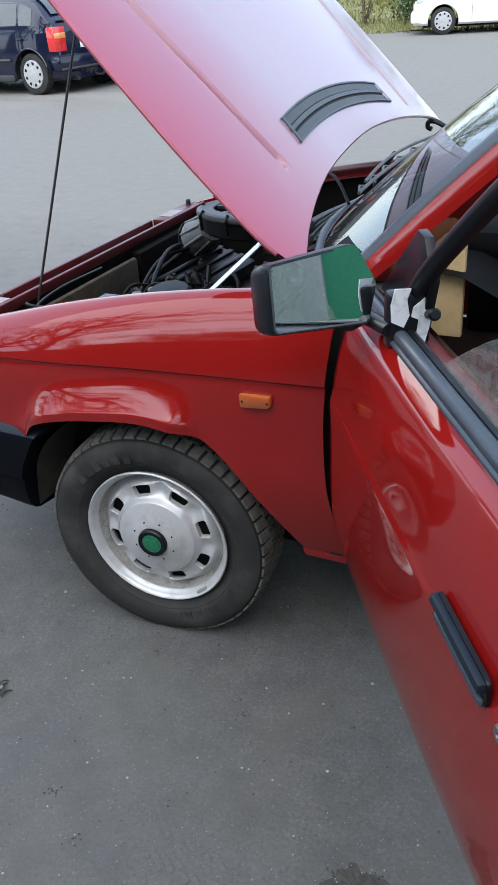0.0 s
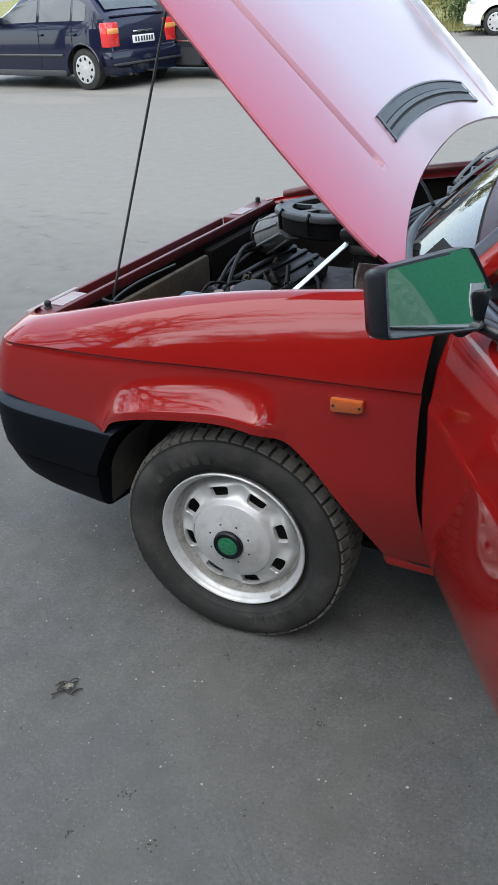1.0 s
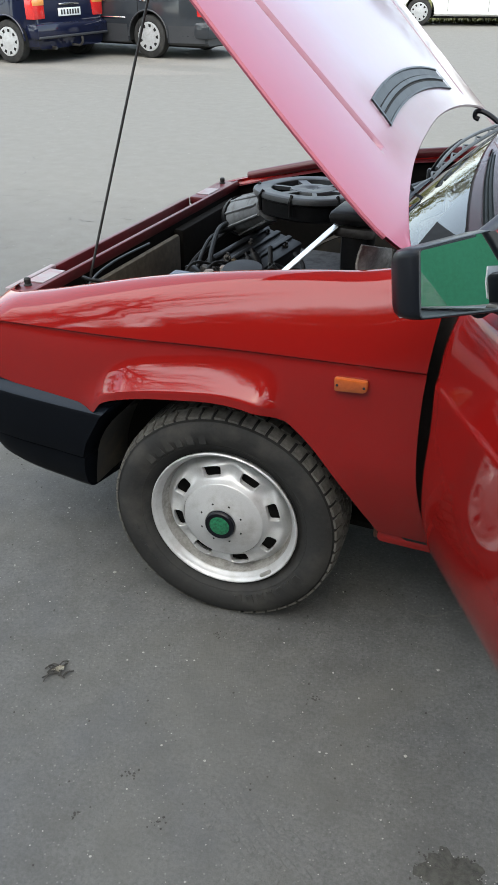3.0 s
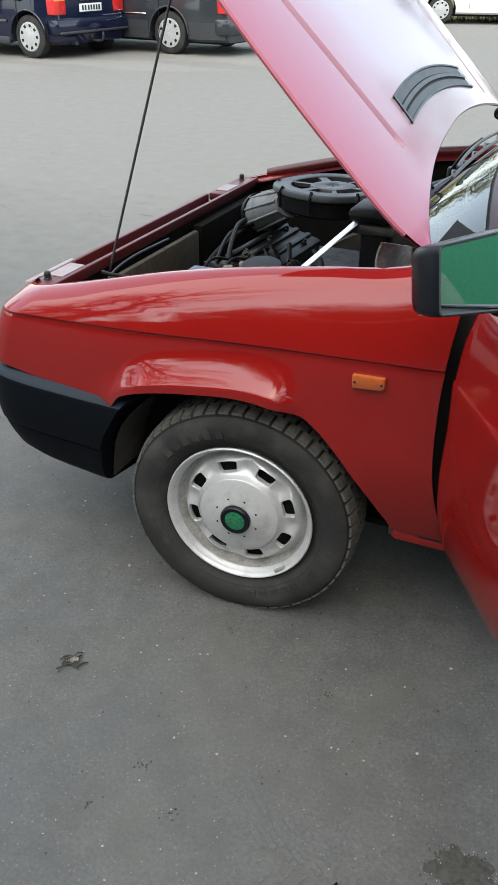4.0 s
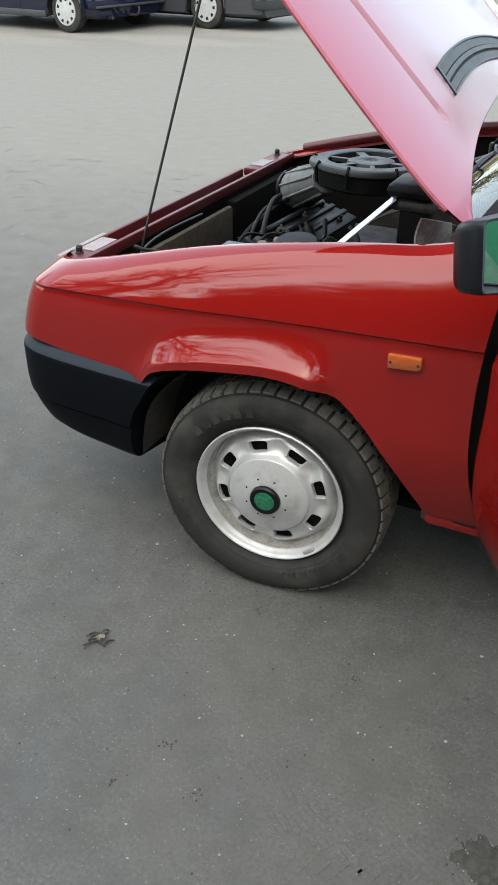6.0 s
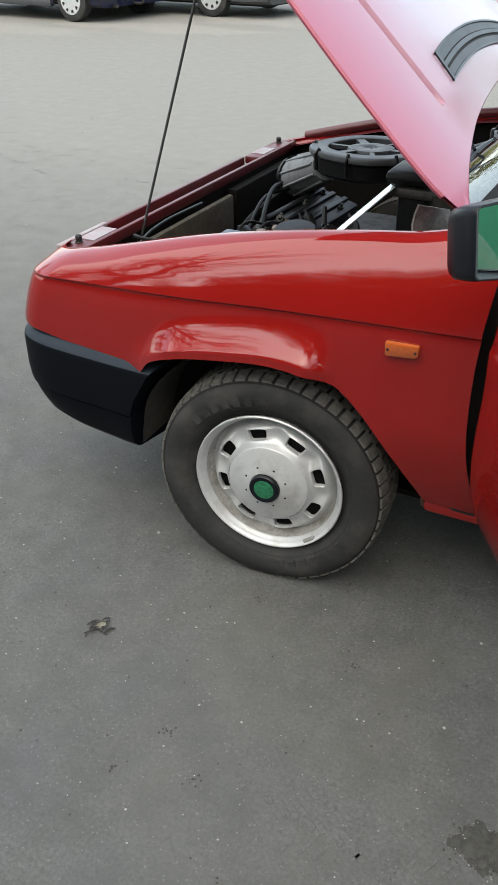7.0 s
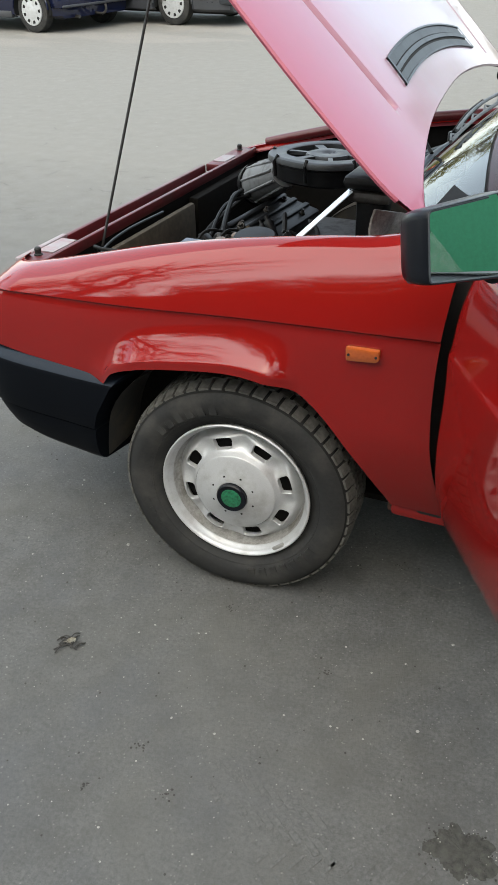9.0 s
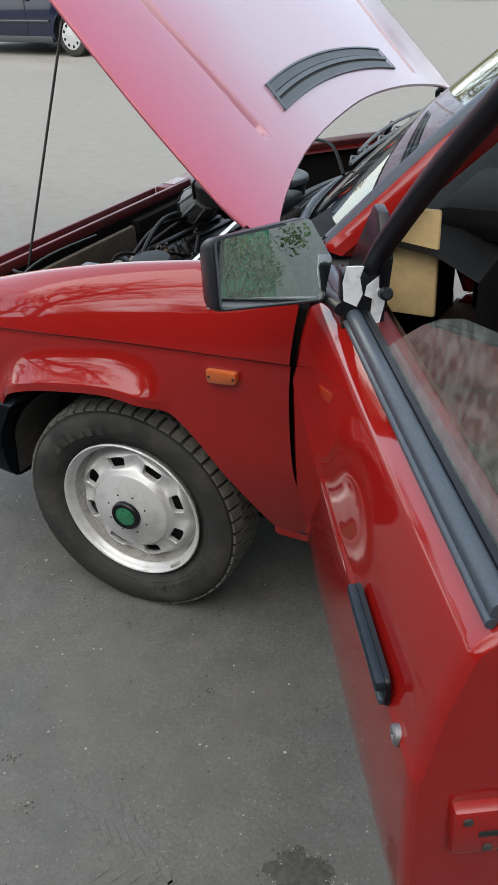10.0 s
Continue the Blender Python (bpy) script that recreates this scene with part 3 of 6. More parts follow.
    for k in range(each):
        q = -1 + 2 * k / each
        square += [(q, -1, k), (1, q, k + each), (-q, 1, k + 2 * each), (-1, -q, k + 3 * each)]
    square = [(x, y) for x, y, k in sorted(square, key=lambda e: e[2])]

    def disc_h(r, a):
        h = table(r, (0.100, 0.000), (0.1025, -0.004), (0.106, -0.009), (0.111, -0.011), (0.134, -0.013), (0.141, -0.018), (0.148, -0.031), (0.153, -0.043), (0.1585, -0.046))
        valley = 0.5 - 0.5 * math.cos(a * holes)
        if 0.104 < r < 0.153:
            h -= 0.014 * valley ** 1.5 * math.sin((r - 0.104) / 0.049 * math.pi)
        return h
    for i in range(holes):
        mid_a = radians(15.5) + i * math.tau / holes
        rings = []
        for t, drop in ((0.0, 0.014), (0.0, 0.003), (0.05, 0.0005), (0.16, 0.0), (0.34, 0.0), (0.55, 0.0), (0.78, 0.0), (1.0, 0.0)):
            ring = []
            for x, y in square:
                n_ = (abs(x) ** 5 + abs(y) ** 5) ** 0.2
                ha, hr = x / n_ * 0.180, 0.1225 + y / n_ * 0.0135
                ba, br = x * math.pi / holes, 0.12925 + y * 0.02925
                a, r = ha + (ba - ha) * t, hr + (br - hr) * t
                ring.append(bm.verts.new((r * math.cos(mid_a + a), r * math.sin(mid_a + a), disc_h(r, a) - drop)))
            rings.append(ring)
        for p, q in zip(rings, rings[1:]):
            for k in range(len(square)):
                bm.faces.new((p[k], p[(k + 1) % len(square)], q[(k + 1) % len(square)], q[k]))
    bmesh.ops.remove_doubles(bm, verts=bm.verts[:], dist=0.0002)
    disc = part("disc", bm, SILVER, wheel)
    part("balance_weight", box(-0.006, 0.006, -0.017, 0.017, -0.004, 0.004, 0.003, m=Matrix.Rotation(radians(-52), 4, "Z") @ Matrix.Translation((0.1735, 0, 0.001))), GREY_WEIGHT, wheel, "small clipped balance weight")
    # domed centre, stud heads and badge
    part("centre_dome", lathe([(0.1, -0.002), (0.0985, 0.0015), (0.097, 0.0025), (0.085, 0.006), (0.065, 0.0115), (0.052, 0.0155), (0.044, 0.0185), (0.038, 0.0195), (0.036, 0.018), (0.0, 0.018)], 72), SILVER, wheel)
    badge = part("hub_badge", lathe([(0.0365, 0.019), (0.0365, 0.027), (0.034, 0.030), (0.030, 0.0285), (0.024, 0.0285), (0.0, 0.0285)], 48), BLACK_PLASTIC, wheel, "black hub cap with green badge")
    part("badge_face", lathe([(0.0245, 0.0285), (0.018, 0.0295), (0.0, 0.030)], 40), GREEN_BADGE, badge)
    # stud holes are near-black discs, their inner shade is only colour
    for i in range(8):
        a = (i + 0.5) * math.tau / 8
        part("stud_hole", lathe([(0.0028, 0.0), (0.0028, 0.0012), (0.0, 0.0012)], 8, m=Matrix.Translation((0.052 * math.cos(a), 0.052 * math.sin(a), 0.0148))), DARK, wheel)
    return wheel


HUB_Z = 0.268
near_wheel = build_wheel(rot_to_wheel(0.0, 0.032, HUB_Z + 0.006, -5.0), "front wheel with silver steel rim")

def grown(line, d):
    cx, cy = sum(p[0] for p in line) / len(line), sum(p[1] for p in line) / len(line)
    out = []
    for x, y in line:
        dx, dy = x - cx, y - cy
        n = math.hypot(dx, dy)
        out.append((x + dx / n * d, y + dy / n * d))
    return out


def rounded(line, r, n=5):
    out = []
    m_ = len(line)
    for i in range(m_):
        p0, p1, p2 = Vector(line[i - 1]), Vector(line[i]), Vector(line[(i + 1) % m_])
        a, b = p1 + (p0 - p1).normalized() * r, p1 + (p2 - p1).normalized() * r
        for k in range(n + 1):
            t = k / n
            q = a * (1 - t) ** 2 + p1 * 2 * t * (1 - t) + b * t * t
            out.append((q.x, q.y))
    return out


def frame_slab(corners, deep):
    """A flat plate through four corners, with its thickness below them."""
    bm = bmesh.new()
    top = [bm.verts.new(c) for c in corners]
    low = [bm.verts.new(c - Vector((0, 0, deep))) for c in corners]
    bm.faces.new(top)
    bm.faces.new(list(reversed(low)))
    for k in range(4):
        bm.faces.new((top[k], low[k], low[(k + 1) % 4], top[(k + 1) % 4]))
    return bm


# ---- side lamp on the near fender ----
LAMP = frame_from((0.296, 0.018, 0.694), (1, 0.0, 0.05), (0, 0, 1))
bm = slab([(-0.034, -0.015), (0.026, -0.013), (0.034, -0.008), (0.034, 0.013), (-0.034, 0.015)], 0.016, bevel=0.004)
bmesh.ops.transform(bm, matrix=LAMP @ Matrix.Translation((0, 0, 0)), verts=bm.verts[:])
lamp = part("side_indicator", bm, ORANGE, car, "small orange side indicator")
for dx in (-0.027, 0.028):
    part("screw", lathe([(0.0028, 0), (0.0028, 0.0025), (0, 0.0025)], 10, m=LAMP @ Matrix.Translation((dx, 0, 0.0145))), DARK, lamp)

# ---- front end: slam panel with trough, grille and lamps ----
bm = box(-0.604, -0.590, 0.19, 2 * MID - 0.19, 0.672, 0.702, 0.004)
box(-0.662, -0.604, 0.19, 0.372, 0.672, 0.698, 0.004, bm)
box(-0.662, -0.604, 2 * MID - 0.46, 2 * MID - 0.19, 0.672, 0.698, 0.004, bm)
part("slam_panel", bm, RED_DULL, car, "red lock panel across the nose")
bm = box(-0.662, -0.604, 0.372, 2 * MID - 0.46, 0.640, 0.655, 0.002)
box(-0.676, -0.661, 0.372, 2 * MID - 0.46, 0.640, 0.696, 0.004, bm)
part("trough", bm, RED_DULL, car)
DECAL = material("worn_white_decal", (0.26, 0.23, 0.24), rough=0.5, stain=0.8, stain_scale=30, stain_color=(0.30, 0.16, 0.18))
for y0, y1 in ((0.262, 0.365), (2 * MID - 0.42, 2 * MID - 0.33)):
    part("decal", box(-0.655, -0.608, y0, y1, 0.6975, 0.7005, 0.0), DECAL, car, "worn white sticker on the lock panel")
for y in (0.238, 2 * MID - 0.238):
    part("rubber_stop", lathe([(0.011, 0), (0.011, 0.008), (0.008, 0.010), (0.009, 0.022), (0.006, 0.026), (0, 0.026)], 14, m=Matrix.Translation((-0.637, y, 0.692))), RUBBER, car)
part("lip_trim", box(-0.678, -0.661, 0.195, 0.40, 0.672, 0.7005, 0.004), DECAL, car, "pale weathered strip on the nose lip")
part("grille", box(-0.705, -0.677, 0.36, 2 * MID - 0.36, 0.53, 0.640, 0.005), BLACK_PLASTIC, car)
HEADLAMP = material("headlamp_glass", (0.55, 0.57, 0.58), rough=0.12, coat=1.0, grain=0.1, scale=150)
for y0, y1 in ((0.18, 0.345), (2 * MID - 0.345, 2 * MID - 0.18)):
    part("headlamp", box(-0.705, -0.66, y0, y1, 0.535, 0.645, 0.012), HEADLAMP, car)

# ---- engine bay shell ----
bm = bmesh.new()
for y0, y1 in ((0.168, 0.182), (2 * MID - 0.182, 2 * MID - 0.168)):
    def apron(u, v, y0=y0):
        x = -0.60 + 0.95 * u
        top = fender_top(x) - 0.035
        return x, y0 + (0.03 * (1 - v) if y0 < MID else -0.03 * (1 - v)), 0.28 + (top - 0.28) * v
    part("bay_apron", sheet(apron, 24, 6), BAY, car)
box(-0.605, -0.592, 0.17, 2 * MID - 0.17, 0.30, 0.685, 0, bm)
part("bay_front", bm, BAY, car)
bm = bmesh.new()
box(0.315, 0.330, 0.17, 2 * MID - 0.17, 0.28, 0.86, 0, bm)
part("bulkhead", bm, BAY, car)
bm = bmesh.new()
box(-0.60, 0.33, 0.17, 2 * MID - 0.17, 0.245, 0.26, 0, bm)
part("bay_floor", bm, BAY, car, "grimy engine bay floor with bay shade in its colour")
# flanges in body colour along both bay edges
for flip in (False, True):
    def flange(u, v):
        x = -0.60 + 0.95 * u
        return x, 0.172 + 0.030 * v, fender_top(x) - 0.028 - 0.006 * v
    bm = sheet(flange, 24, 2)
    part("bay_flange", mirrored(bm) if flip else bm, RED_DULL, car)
LINER = material("dusty_wheel_housing", (0.030, 0.027, 0.023), rough=0.85, stain=0.8, stain_scale=12, stain_color=(0.08, 0.065, 0.045))
for cy, hand in ((0.17, 1), (2 * MID - 0.17, -1)):
    def liner(u, v):
        a = radians(2 + 176 * u)
        r = 0.335 + 0.020 * smooth(1.7, 2.6, a)
        rim = -0.10 - 0.045 * smooth(1.7, 2.4, a) + 0.020 * smooth(2.62, 2.98, a) + 0.06 * smooth(0.6, 0.15, a)
        return r * math.cos(a), cy + hand * (rim + (0.16 - rim) * v + 0.004 * math.sin(a * 9) * v), HUB_Z + (r + 0.006 * math.sin(v * 9)) * math.sin(a)

    def back(u, v):
        a = radians(2 + 176 * u)
        r = 0.335 + 0.020 * smooth(1.7, 2.6, a)
        return r * v * math.cos(a), cy + hand * 0.16, HUB_Z + r * v * math.sin(a)
    bm = sheet(back, 30, 3, sheet(liner, 30, 4))
    bmesh.ops.remove_doubles(bm, verts=bm.verts[:], dist=0.001)
    part("wheel_housing", bm, LINER, car)

# ---- engine and fittings ----
GREY_METAL = material("dusty_cast_metal", (0.045, 0.042, 0.039), rough=0.6, metal=0.3, grain=0.35, scale=80, stain=0.8, stain_scale=22, stain_color=(0.018, 0.015, 0.013))
BLACK_DUSTY = material("dusty_black_plastic", (0.006, 0.0064, 0.0072), rough=0.40, grain=0.3, scale=90, stain=0.5, stain_scale=16, stain_color=(0.016, 0.0155, 0.015), specular_ior_level=0.16)
BRIGHT = material("bright_aluminium", (0.75, 0.76, 0.78), rough=0.35, metal=0.7, stain=0.2, stain_scale=20)
HOSE = material("grey_duct_hose", (0.15, 0.155, 0.16), rough=0.6, stain=0.6, stain_scale=25, stain_color=(0.06, 0.055, 0.05))
# darker than RUBBER, with the bay's shade put into the hose colour
HOSE_BLACK = material("shade_dark_hose", (0.005, 0.005, 0.005), rough=0.6, grain=0.2, scale=100, specular_ior_level=0.2)
TAN = material("tan_dusty_metal", (0.062, 0.051, 0.035), rough=0.75, grain=0.3, scale=60, stain=0.7, stain_scale=12, stain_color=(0.035, 0.028, 0.022))
PALE_BLUE = material("pale_blue_plastic", (0.065, 0.085, 0.125), rough=0.5, stain=0.4, stain_scale=30, stain_color=(0.12, 0.13, 0.15))
FELT = material("grey_bulkhead_mat", (0.21, 0.21, 0.20), rough=0.85, grain=0.3, scale=140, bump=0.4, stain=0.5, stain_scale=12)

engine = part("engine", box(-0.34, 0.02, 0.58, 1.12, 0.30, 0.60, 0.02), GREY_METAL, car, "dusty four-cylinder engine")
ROCKER = Matrix.Translation((-0.255, 0.83, 0.635)) @ Matrix.Rotation(radians(-4), 4, "Z") @ Matrix.Rotation(radians(14), 4, "Y")
bm = box(-0.075, 0.075, -0.19, 0.19, -0.03, 0.035, 0.014, m=ROCKER)
part("rocker_cover", bm, BLACK_DUSTY, engine)
for x in (-0.050, -0.012, 0.030):
    part("cover_rib", box(x - 0.009, x + 0.009, -0.182, 0.176, 0.028, 0.044, 0.005, m=ROCKER), BLACK_DUSTY, engine)
part("cover_end", box(-0.070, 0.068, -0.225, -0.185, -0.03, 0.026, 0.012, m=ROCKER), GREY_METAL, engine, "dusty grey cast end of the cover")
for x, y in ((-0.032, -0.13), (-0.032, 0.02), (-0.032, 0.14), (0.05, -0.10), (0.05, 0.10)):
    part("bolt", lathe([(0.009, 0), (0.009, 0.006), (0.005, 0.007), (0.005, 0.016), (0, 0.016)], 8, m=ROCKER @ Matrix.Translation((x, y, 0.034))), GREY_METAL, engine)
rnd = random.Random(4)
DIRTY_BRASS = material("dirty_brass_fitting", (0.10, 0.08, 0.05), rough=0.55, metal=0.4, grain=0.3, scale=90, stain=0.6, stain_scale=30, stain_color=(0.03, 0.026, 0.02))
for i in range(46):
    x, y = rnd.uniform(-0.34, 0.06), rnd.uniform(0.30, 0.66)
    r = rnd.uniform(0.007, 0.020)
    z = rnd.uniform(0.62, 0.735) - 0.05 * smooth(-0.1, 0.06, x)
    tilt = Matrix.Translation((x, y, z)) @ Matrix.Rotation(rnd.uniform(-0.9, 0.9), 4, "X") @ Matrix.Rotation(rnd.uniform(-0.9, 0.9), 4, "Y")
    if i % 3 == 0:
        bm = box(-r * 1.5, r * 1.5, -r * 0.8, r * 0.8, -0.02, 0.012, 0.004, m=tilt)
    else:
        bm = lathe([(r * 0.8, -0.06), (r, -0.01), (r, 0.0), (r * 0.8, 0.006), (r * 0.5, 0.006), (r * 0.45, 0.02), (0, 0.02)], 12, m=tilt)
    part("fitting", bm, (BLACK_DUSTY, GREY_METAL, BLACK_DUSTY, DIRTY_BRASS)[i % 4], engine)
part("gearbox", box(-0.30, 0.06, 0.28, 0.60, 0.30, 0.60, 0.03), BLACK_DUSTY, engine)


def air_cleaner():
    """A long rounded pan with a ribbed lid."""
    outline = []
    for i in range(64):
        a = i * math.tau / 64
        rx, ry = 0.175, 0.140
        k = 2.4
        outline.append((rx * abs(math.cos(a)) ** (2 / k) * (1 if math.cos(a) > 0 else -1), ry * abs(math.sin(a)) ** (2 / k) * (1 if math.sin(a) > 0 else -1)))
    bm = bmesh.new()
    rings = []
    for scale, h in ((0.90, -0.045), (0.96, -0.038), (0.98, 0.0), (1.02, 0.003), (1.02, 0.010), (0.98, 0.010), (0.93, 0.006), (0.72, 0.0), (0.70, -0.020), (0.52, -0.022), (0.50, -0.021), (0.30, -0.020), (0.0, -0.020)):
        if scale:
            rings.append([bm.verts.new((x * scale, y * scale, h)) for x, y in outline])
        else:
            rings.append([bm.verts.new((0, 0, h))])
    for a, b in zip(rings, rings[1:]):
        for k in range(64):
            q = [a[k], a[(k + 1) % 64]] + ([b[(k + 1) % 64], b[k]] if len(b) > 1 else [b[0]])
            bm.faces.new(q)
    bm.faces.new(list(reversed(rings[0])))
    return bm


AIR = Matrix.Translation((-0.075, 0.83, 0.845)) @ Matrix.Rotation(radians(-30), 4, "Z") @ Matrix.Rotation(radians(-3), 4, "Y")
bm = air_cleaner()
bmesh.ops.transform(bm, matrix=AIR, verts=bm.verts[:])
air = part("air_cleaner", bm, BLACK_DUSTY, engine, "black air cleaner pan with grey lid")
LID = material("grey_plastic_lid", (0.032, 0.035, 0.039), rough=0.42, grain=0.2, scale=150, stain=0.6, stain_scale=16, stain_color=(0.065, 0.065, 0.063))


def lid_line(f):
    out = []
    for i in range(64):
        a = i * math.tau / 64
        k = 2 / 2.4
        out.append((0.175 * f * abs(math.cos(a)) ** k * (1 if math.cos(a) > 0 else -1), 0.140 * f * abs(math.sin(a)) ** k * (1 if math.sin(a) > 0 else -1)))
    return out


def lid_ring(rings):
    bm = bmesh.new()
    made = [[bm.verts.new(AIR @ Vector((x, y, h))) for x, y in lid_line(f)] for f, h in rings]
    for a, b in zip(made, made[1:]):
        for k in range(64):
            bm.faces.new((a[k], a[(k + 1) % 64], b[(k + 1) % 64], b[k]))
    return bm


lid = part("lid", lid_ring(((1.035, 0.006), (1.04, 0.013), (1.025, 0.019), (1.0, 0.021), (0.96, 0.0225), (0.90, 0.020), (0.75, 0.0225), (0.72, 0.020), (0.71, 0.002))), LID, air, "grey dished air cleaner lid")
part("lid_hub", lid_ring(((0.40, -0.015), (0.40, 0.014), (0.38, 0.019), (0.30, 0.020), (0.14, 0.020), (0.10, 0.016), (0.02, 0.016))), LID, lid)
for a, w in ((0.3, 0.010), (1.5, 0.007), (2.6, 0.012), (3.6, 0.007), (4.6, 0.012), (5.5, 0.006)):
    c, s = math.cos(a), math.sin(a)
    n_ = Vector((-s, c, 0)) * w
    p, q = Vector((0.062 * c, 0.050 * s, 0.018)), Vector((0.130 * c, 0.104 * s, 0.019))
    part("lid_spoke", frame_slab([AIR @ v for v in (p - n_, q - n_, q + n_, p + n_)], 0.010), LID, lid)
for a in (-2.6, -1.9, -1.2, -0.4):
    part("clip", tube([AIR @ Vector((0.175 * math.cos(a), 0.14 * math.sin(a), 0.026)), AIR @ Vector((0.187 * math.cos(a), 0.152 * math.sin(a), 0.012)), AIR @ Vector((0.185 * math.cos(a), 0.150 * math.sin(a), -0.028))], 0.005, 6), BLACK_DUSTY, air)
# flared intake duct with ribs along it
DUCT0, DUCT1 = Vector((-0.385, 1.045, 0.70)), Vector((-0.185, 0.790, 0.815))
pts = [DUCT0.lerp(DUCT1, i / 12) for i in range(13)]
duct = part("intake_duct", tube(pts, lambda k: 0.060 - 0.018 * smooth(0.0, 1.0, k), 24), HOSE, engine, "grey ribbed intake duct")
part("duct_collar", tube([DUCT0.lerp(DUCT1, k) for k in (-0.06, 0.0, 0.05)], 0.066, 24), BLACK_DUSTY, duct)
DUCT = frame_from(DUCT0, DUCT1 - DUCT0, (0, 0, 1))
for k in range(9):
    a = k * math.tau / 9
    part("duct_rib", tube([DUCT @ Vector(((DUCT1 - DUCT0).length * q, (0.061 - 0.018 * smooth(0, 1, q)) * math.cos(a), (0.061 - 0.018 * smooth(0, 1, q)) * math.sin(a))) for q in (0.04, 0.5, 0.96)], 0.004, 6), HOSE, duct)
# canister with lid
bm = box(0.110, 0.185, 0.485, 0.565, 0.66, 0.865, 0.022)
can = part("canister", bm, BLACK_DUSTY, engine)
part("canister_lid", box(0.085, 0.205, 0.465, 0.600, 0.872, 0.905, 0.015), BLACK_DUSTY, can)
part("canister_band", box(0.094, 0.200, 0.474, 0.594, 0.842, 0.868, 0.010), GREY_METAL, can)
# bright strap
STRAP = frame_from((0.0, 0.385, 0.765), (0.115, 0.105, 0.115), (0.5, -0.5, 0.1))
part("strap", box(0, 0.175, -0.014, 0.014, -0.0015, 0.0015, 0.001, m=STRAP), BRIGHT, engine, "bright flat metal strap")
# round reservoir cap, small fittings
part("reservoir", lathe([(0.045, -0.12), (0.045, 0.0), (0.052, 0.002), (0.052, 0.018), (0.047, 0.023), (0.0, 0.025)], 32, m=Matrix.Translation((-0.075, 0.33, 0.765)) @ Matrix.Rotation(radians(8), 4, "X")), BLACK_DUSTY, engine, "round black reservoir with cap")
part("blue_cover", box(-0.235, -0.180, 0.25, 0.290, 0.735, 0.777, 0.006), PALE_BLUE, engine, "pale blue plastic cover")
bm = lathe([(0.014, -0.05), (0.014, 0.012), (0.011, 0.016), (0, 0.016)], 16, m=Matrix.Translation((-0.15, 0.30, 0.765)))
lathe([(0.01, -0.05), (0.01, 0.012), (0.007, 0.016), (0, 0.016)], 14, bm, Matrix.Translation((-0.125, 0.33, 0.77)))
part("pale_caps", bm, material("pale_cap", (0.13, 0.10, 0.085), rough=0.6), engine)
# tan panel behind the near lamp, radiator and fan cowl
part("headlamp_panel", box(-0.575, -0.552, 0.36, 0.93, 0.42, 0.655, 0.012), TAN, car, "dusty tan panel behind the lamp")
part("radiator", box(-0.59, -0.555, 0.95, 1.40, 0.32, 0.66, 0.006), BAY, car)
part("panel_cable", tube(curve_points([(-0.54, 0.34, 0.60), (-0.545, 0.38, 0.668), (-0.545, 0.50, 0.690), (-0.55, 0.72, 0.682)], 10), 0.0035, 8), VENT_MID, car)
# bulkhead mat
def mat_sheet(u, v):
    y = 0.18 + 1.3 * u
    return 0.30 - 0.02 * math.sin(u * 23) * v - 0.012 * math.sin(u * 51 + 2), y, 0.55 + 0.31 * v + 0.01 * math.sin(u * 31)
part("bulkhead_mat", sheet(mat_sheet, 60, 8), FELT, car)
# rumpled grey insulation hanging off the bulkhead
def folds(u, v):
    y = 0.178 + 0.26 * u
    deep = 0.010 * math.sin(u * 9.0 + 1.2 * v) + 0.008 * math.sin(v * 9 + u * 7) + 0.004 * math.sin(u * 27 - v * 13)
    return 0.262 + 0.01 * u - deep, y, 0.60 + 0.325 * v - 0.085 * u * v
part("insulation", thicken(sheet(folds, 60, 16), 0.004), FELT, car, "rumpled grey insulation mat")
# hoses and wires
for pts, r in (([(-0.56, 0.40, 0.64), (-0.55, 0.36, 0.69), (-0.50, 0.33, 0.70), (-0.40, 0.36, 0.69)], 0.006),
               ([(-0.40, 0.95, 0.70), (-0.36, 0.80, 0.72), (-0.30, 0.62, 0.70), (-0.25, 0.50, 0.66)], 0.009),
               ([(-0.38, 0.98, 0.68), (-0.38, 0.80, 0.70), (-0.33, 0.60, 0.68), (-0.30, 0.48, 0.62)], 0.007),
               ([(-0.42, 1.00, 0.66), (-0.44, 0.80, 0.62), (-0.42, 0.62, 0.56)], 0.011),
               ([(-0.18, 1.25, 0.86), (-0.05, 1.15, 0.90), (0.10, 1.0, 0.92), (0.2, 0.85, 0.88)], 0.006),
               ([(-0.12, 0.62, 0.75), (-0.08, 0.52, 0.70), (-0.05, 0.44, 0.66)], 0.008),
               ([(-0.05, 0.62, 0.74), (0.0, 0.55, 0.72), (-0.02, 0.48, 0.62)], 0.007),
               ([(-0.30, 0.30, 0.70), (-0.24, 0.34, 0.74), (-0.16, 0.36, 0.75), (-0.08, 0.30, 0.72)], 0.006)):
    part("hose", tube(curve_points(pts), r * 0.8, 8), HOSE_BLACK, engine)
for i in range(7):
    p = Vector((-0.30 + 0.05 * i, 0.42 + 0.02 * (i % 3), 0.68))
    part("ignition_lead", tube(curve_points([p, p + Vector((0.02, 0.05, 0.05)), p + Vector((0.05, 0.12, 0.03)), p + Vector((0.04, 0.2, 0.0))]), 0.004, 6), HOSE_BLACK, engine)

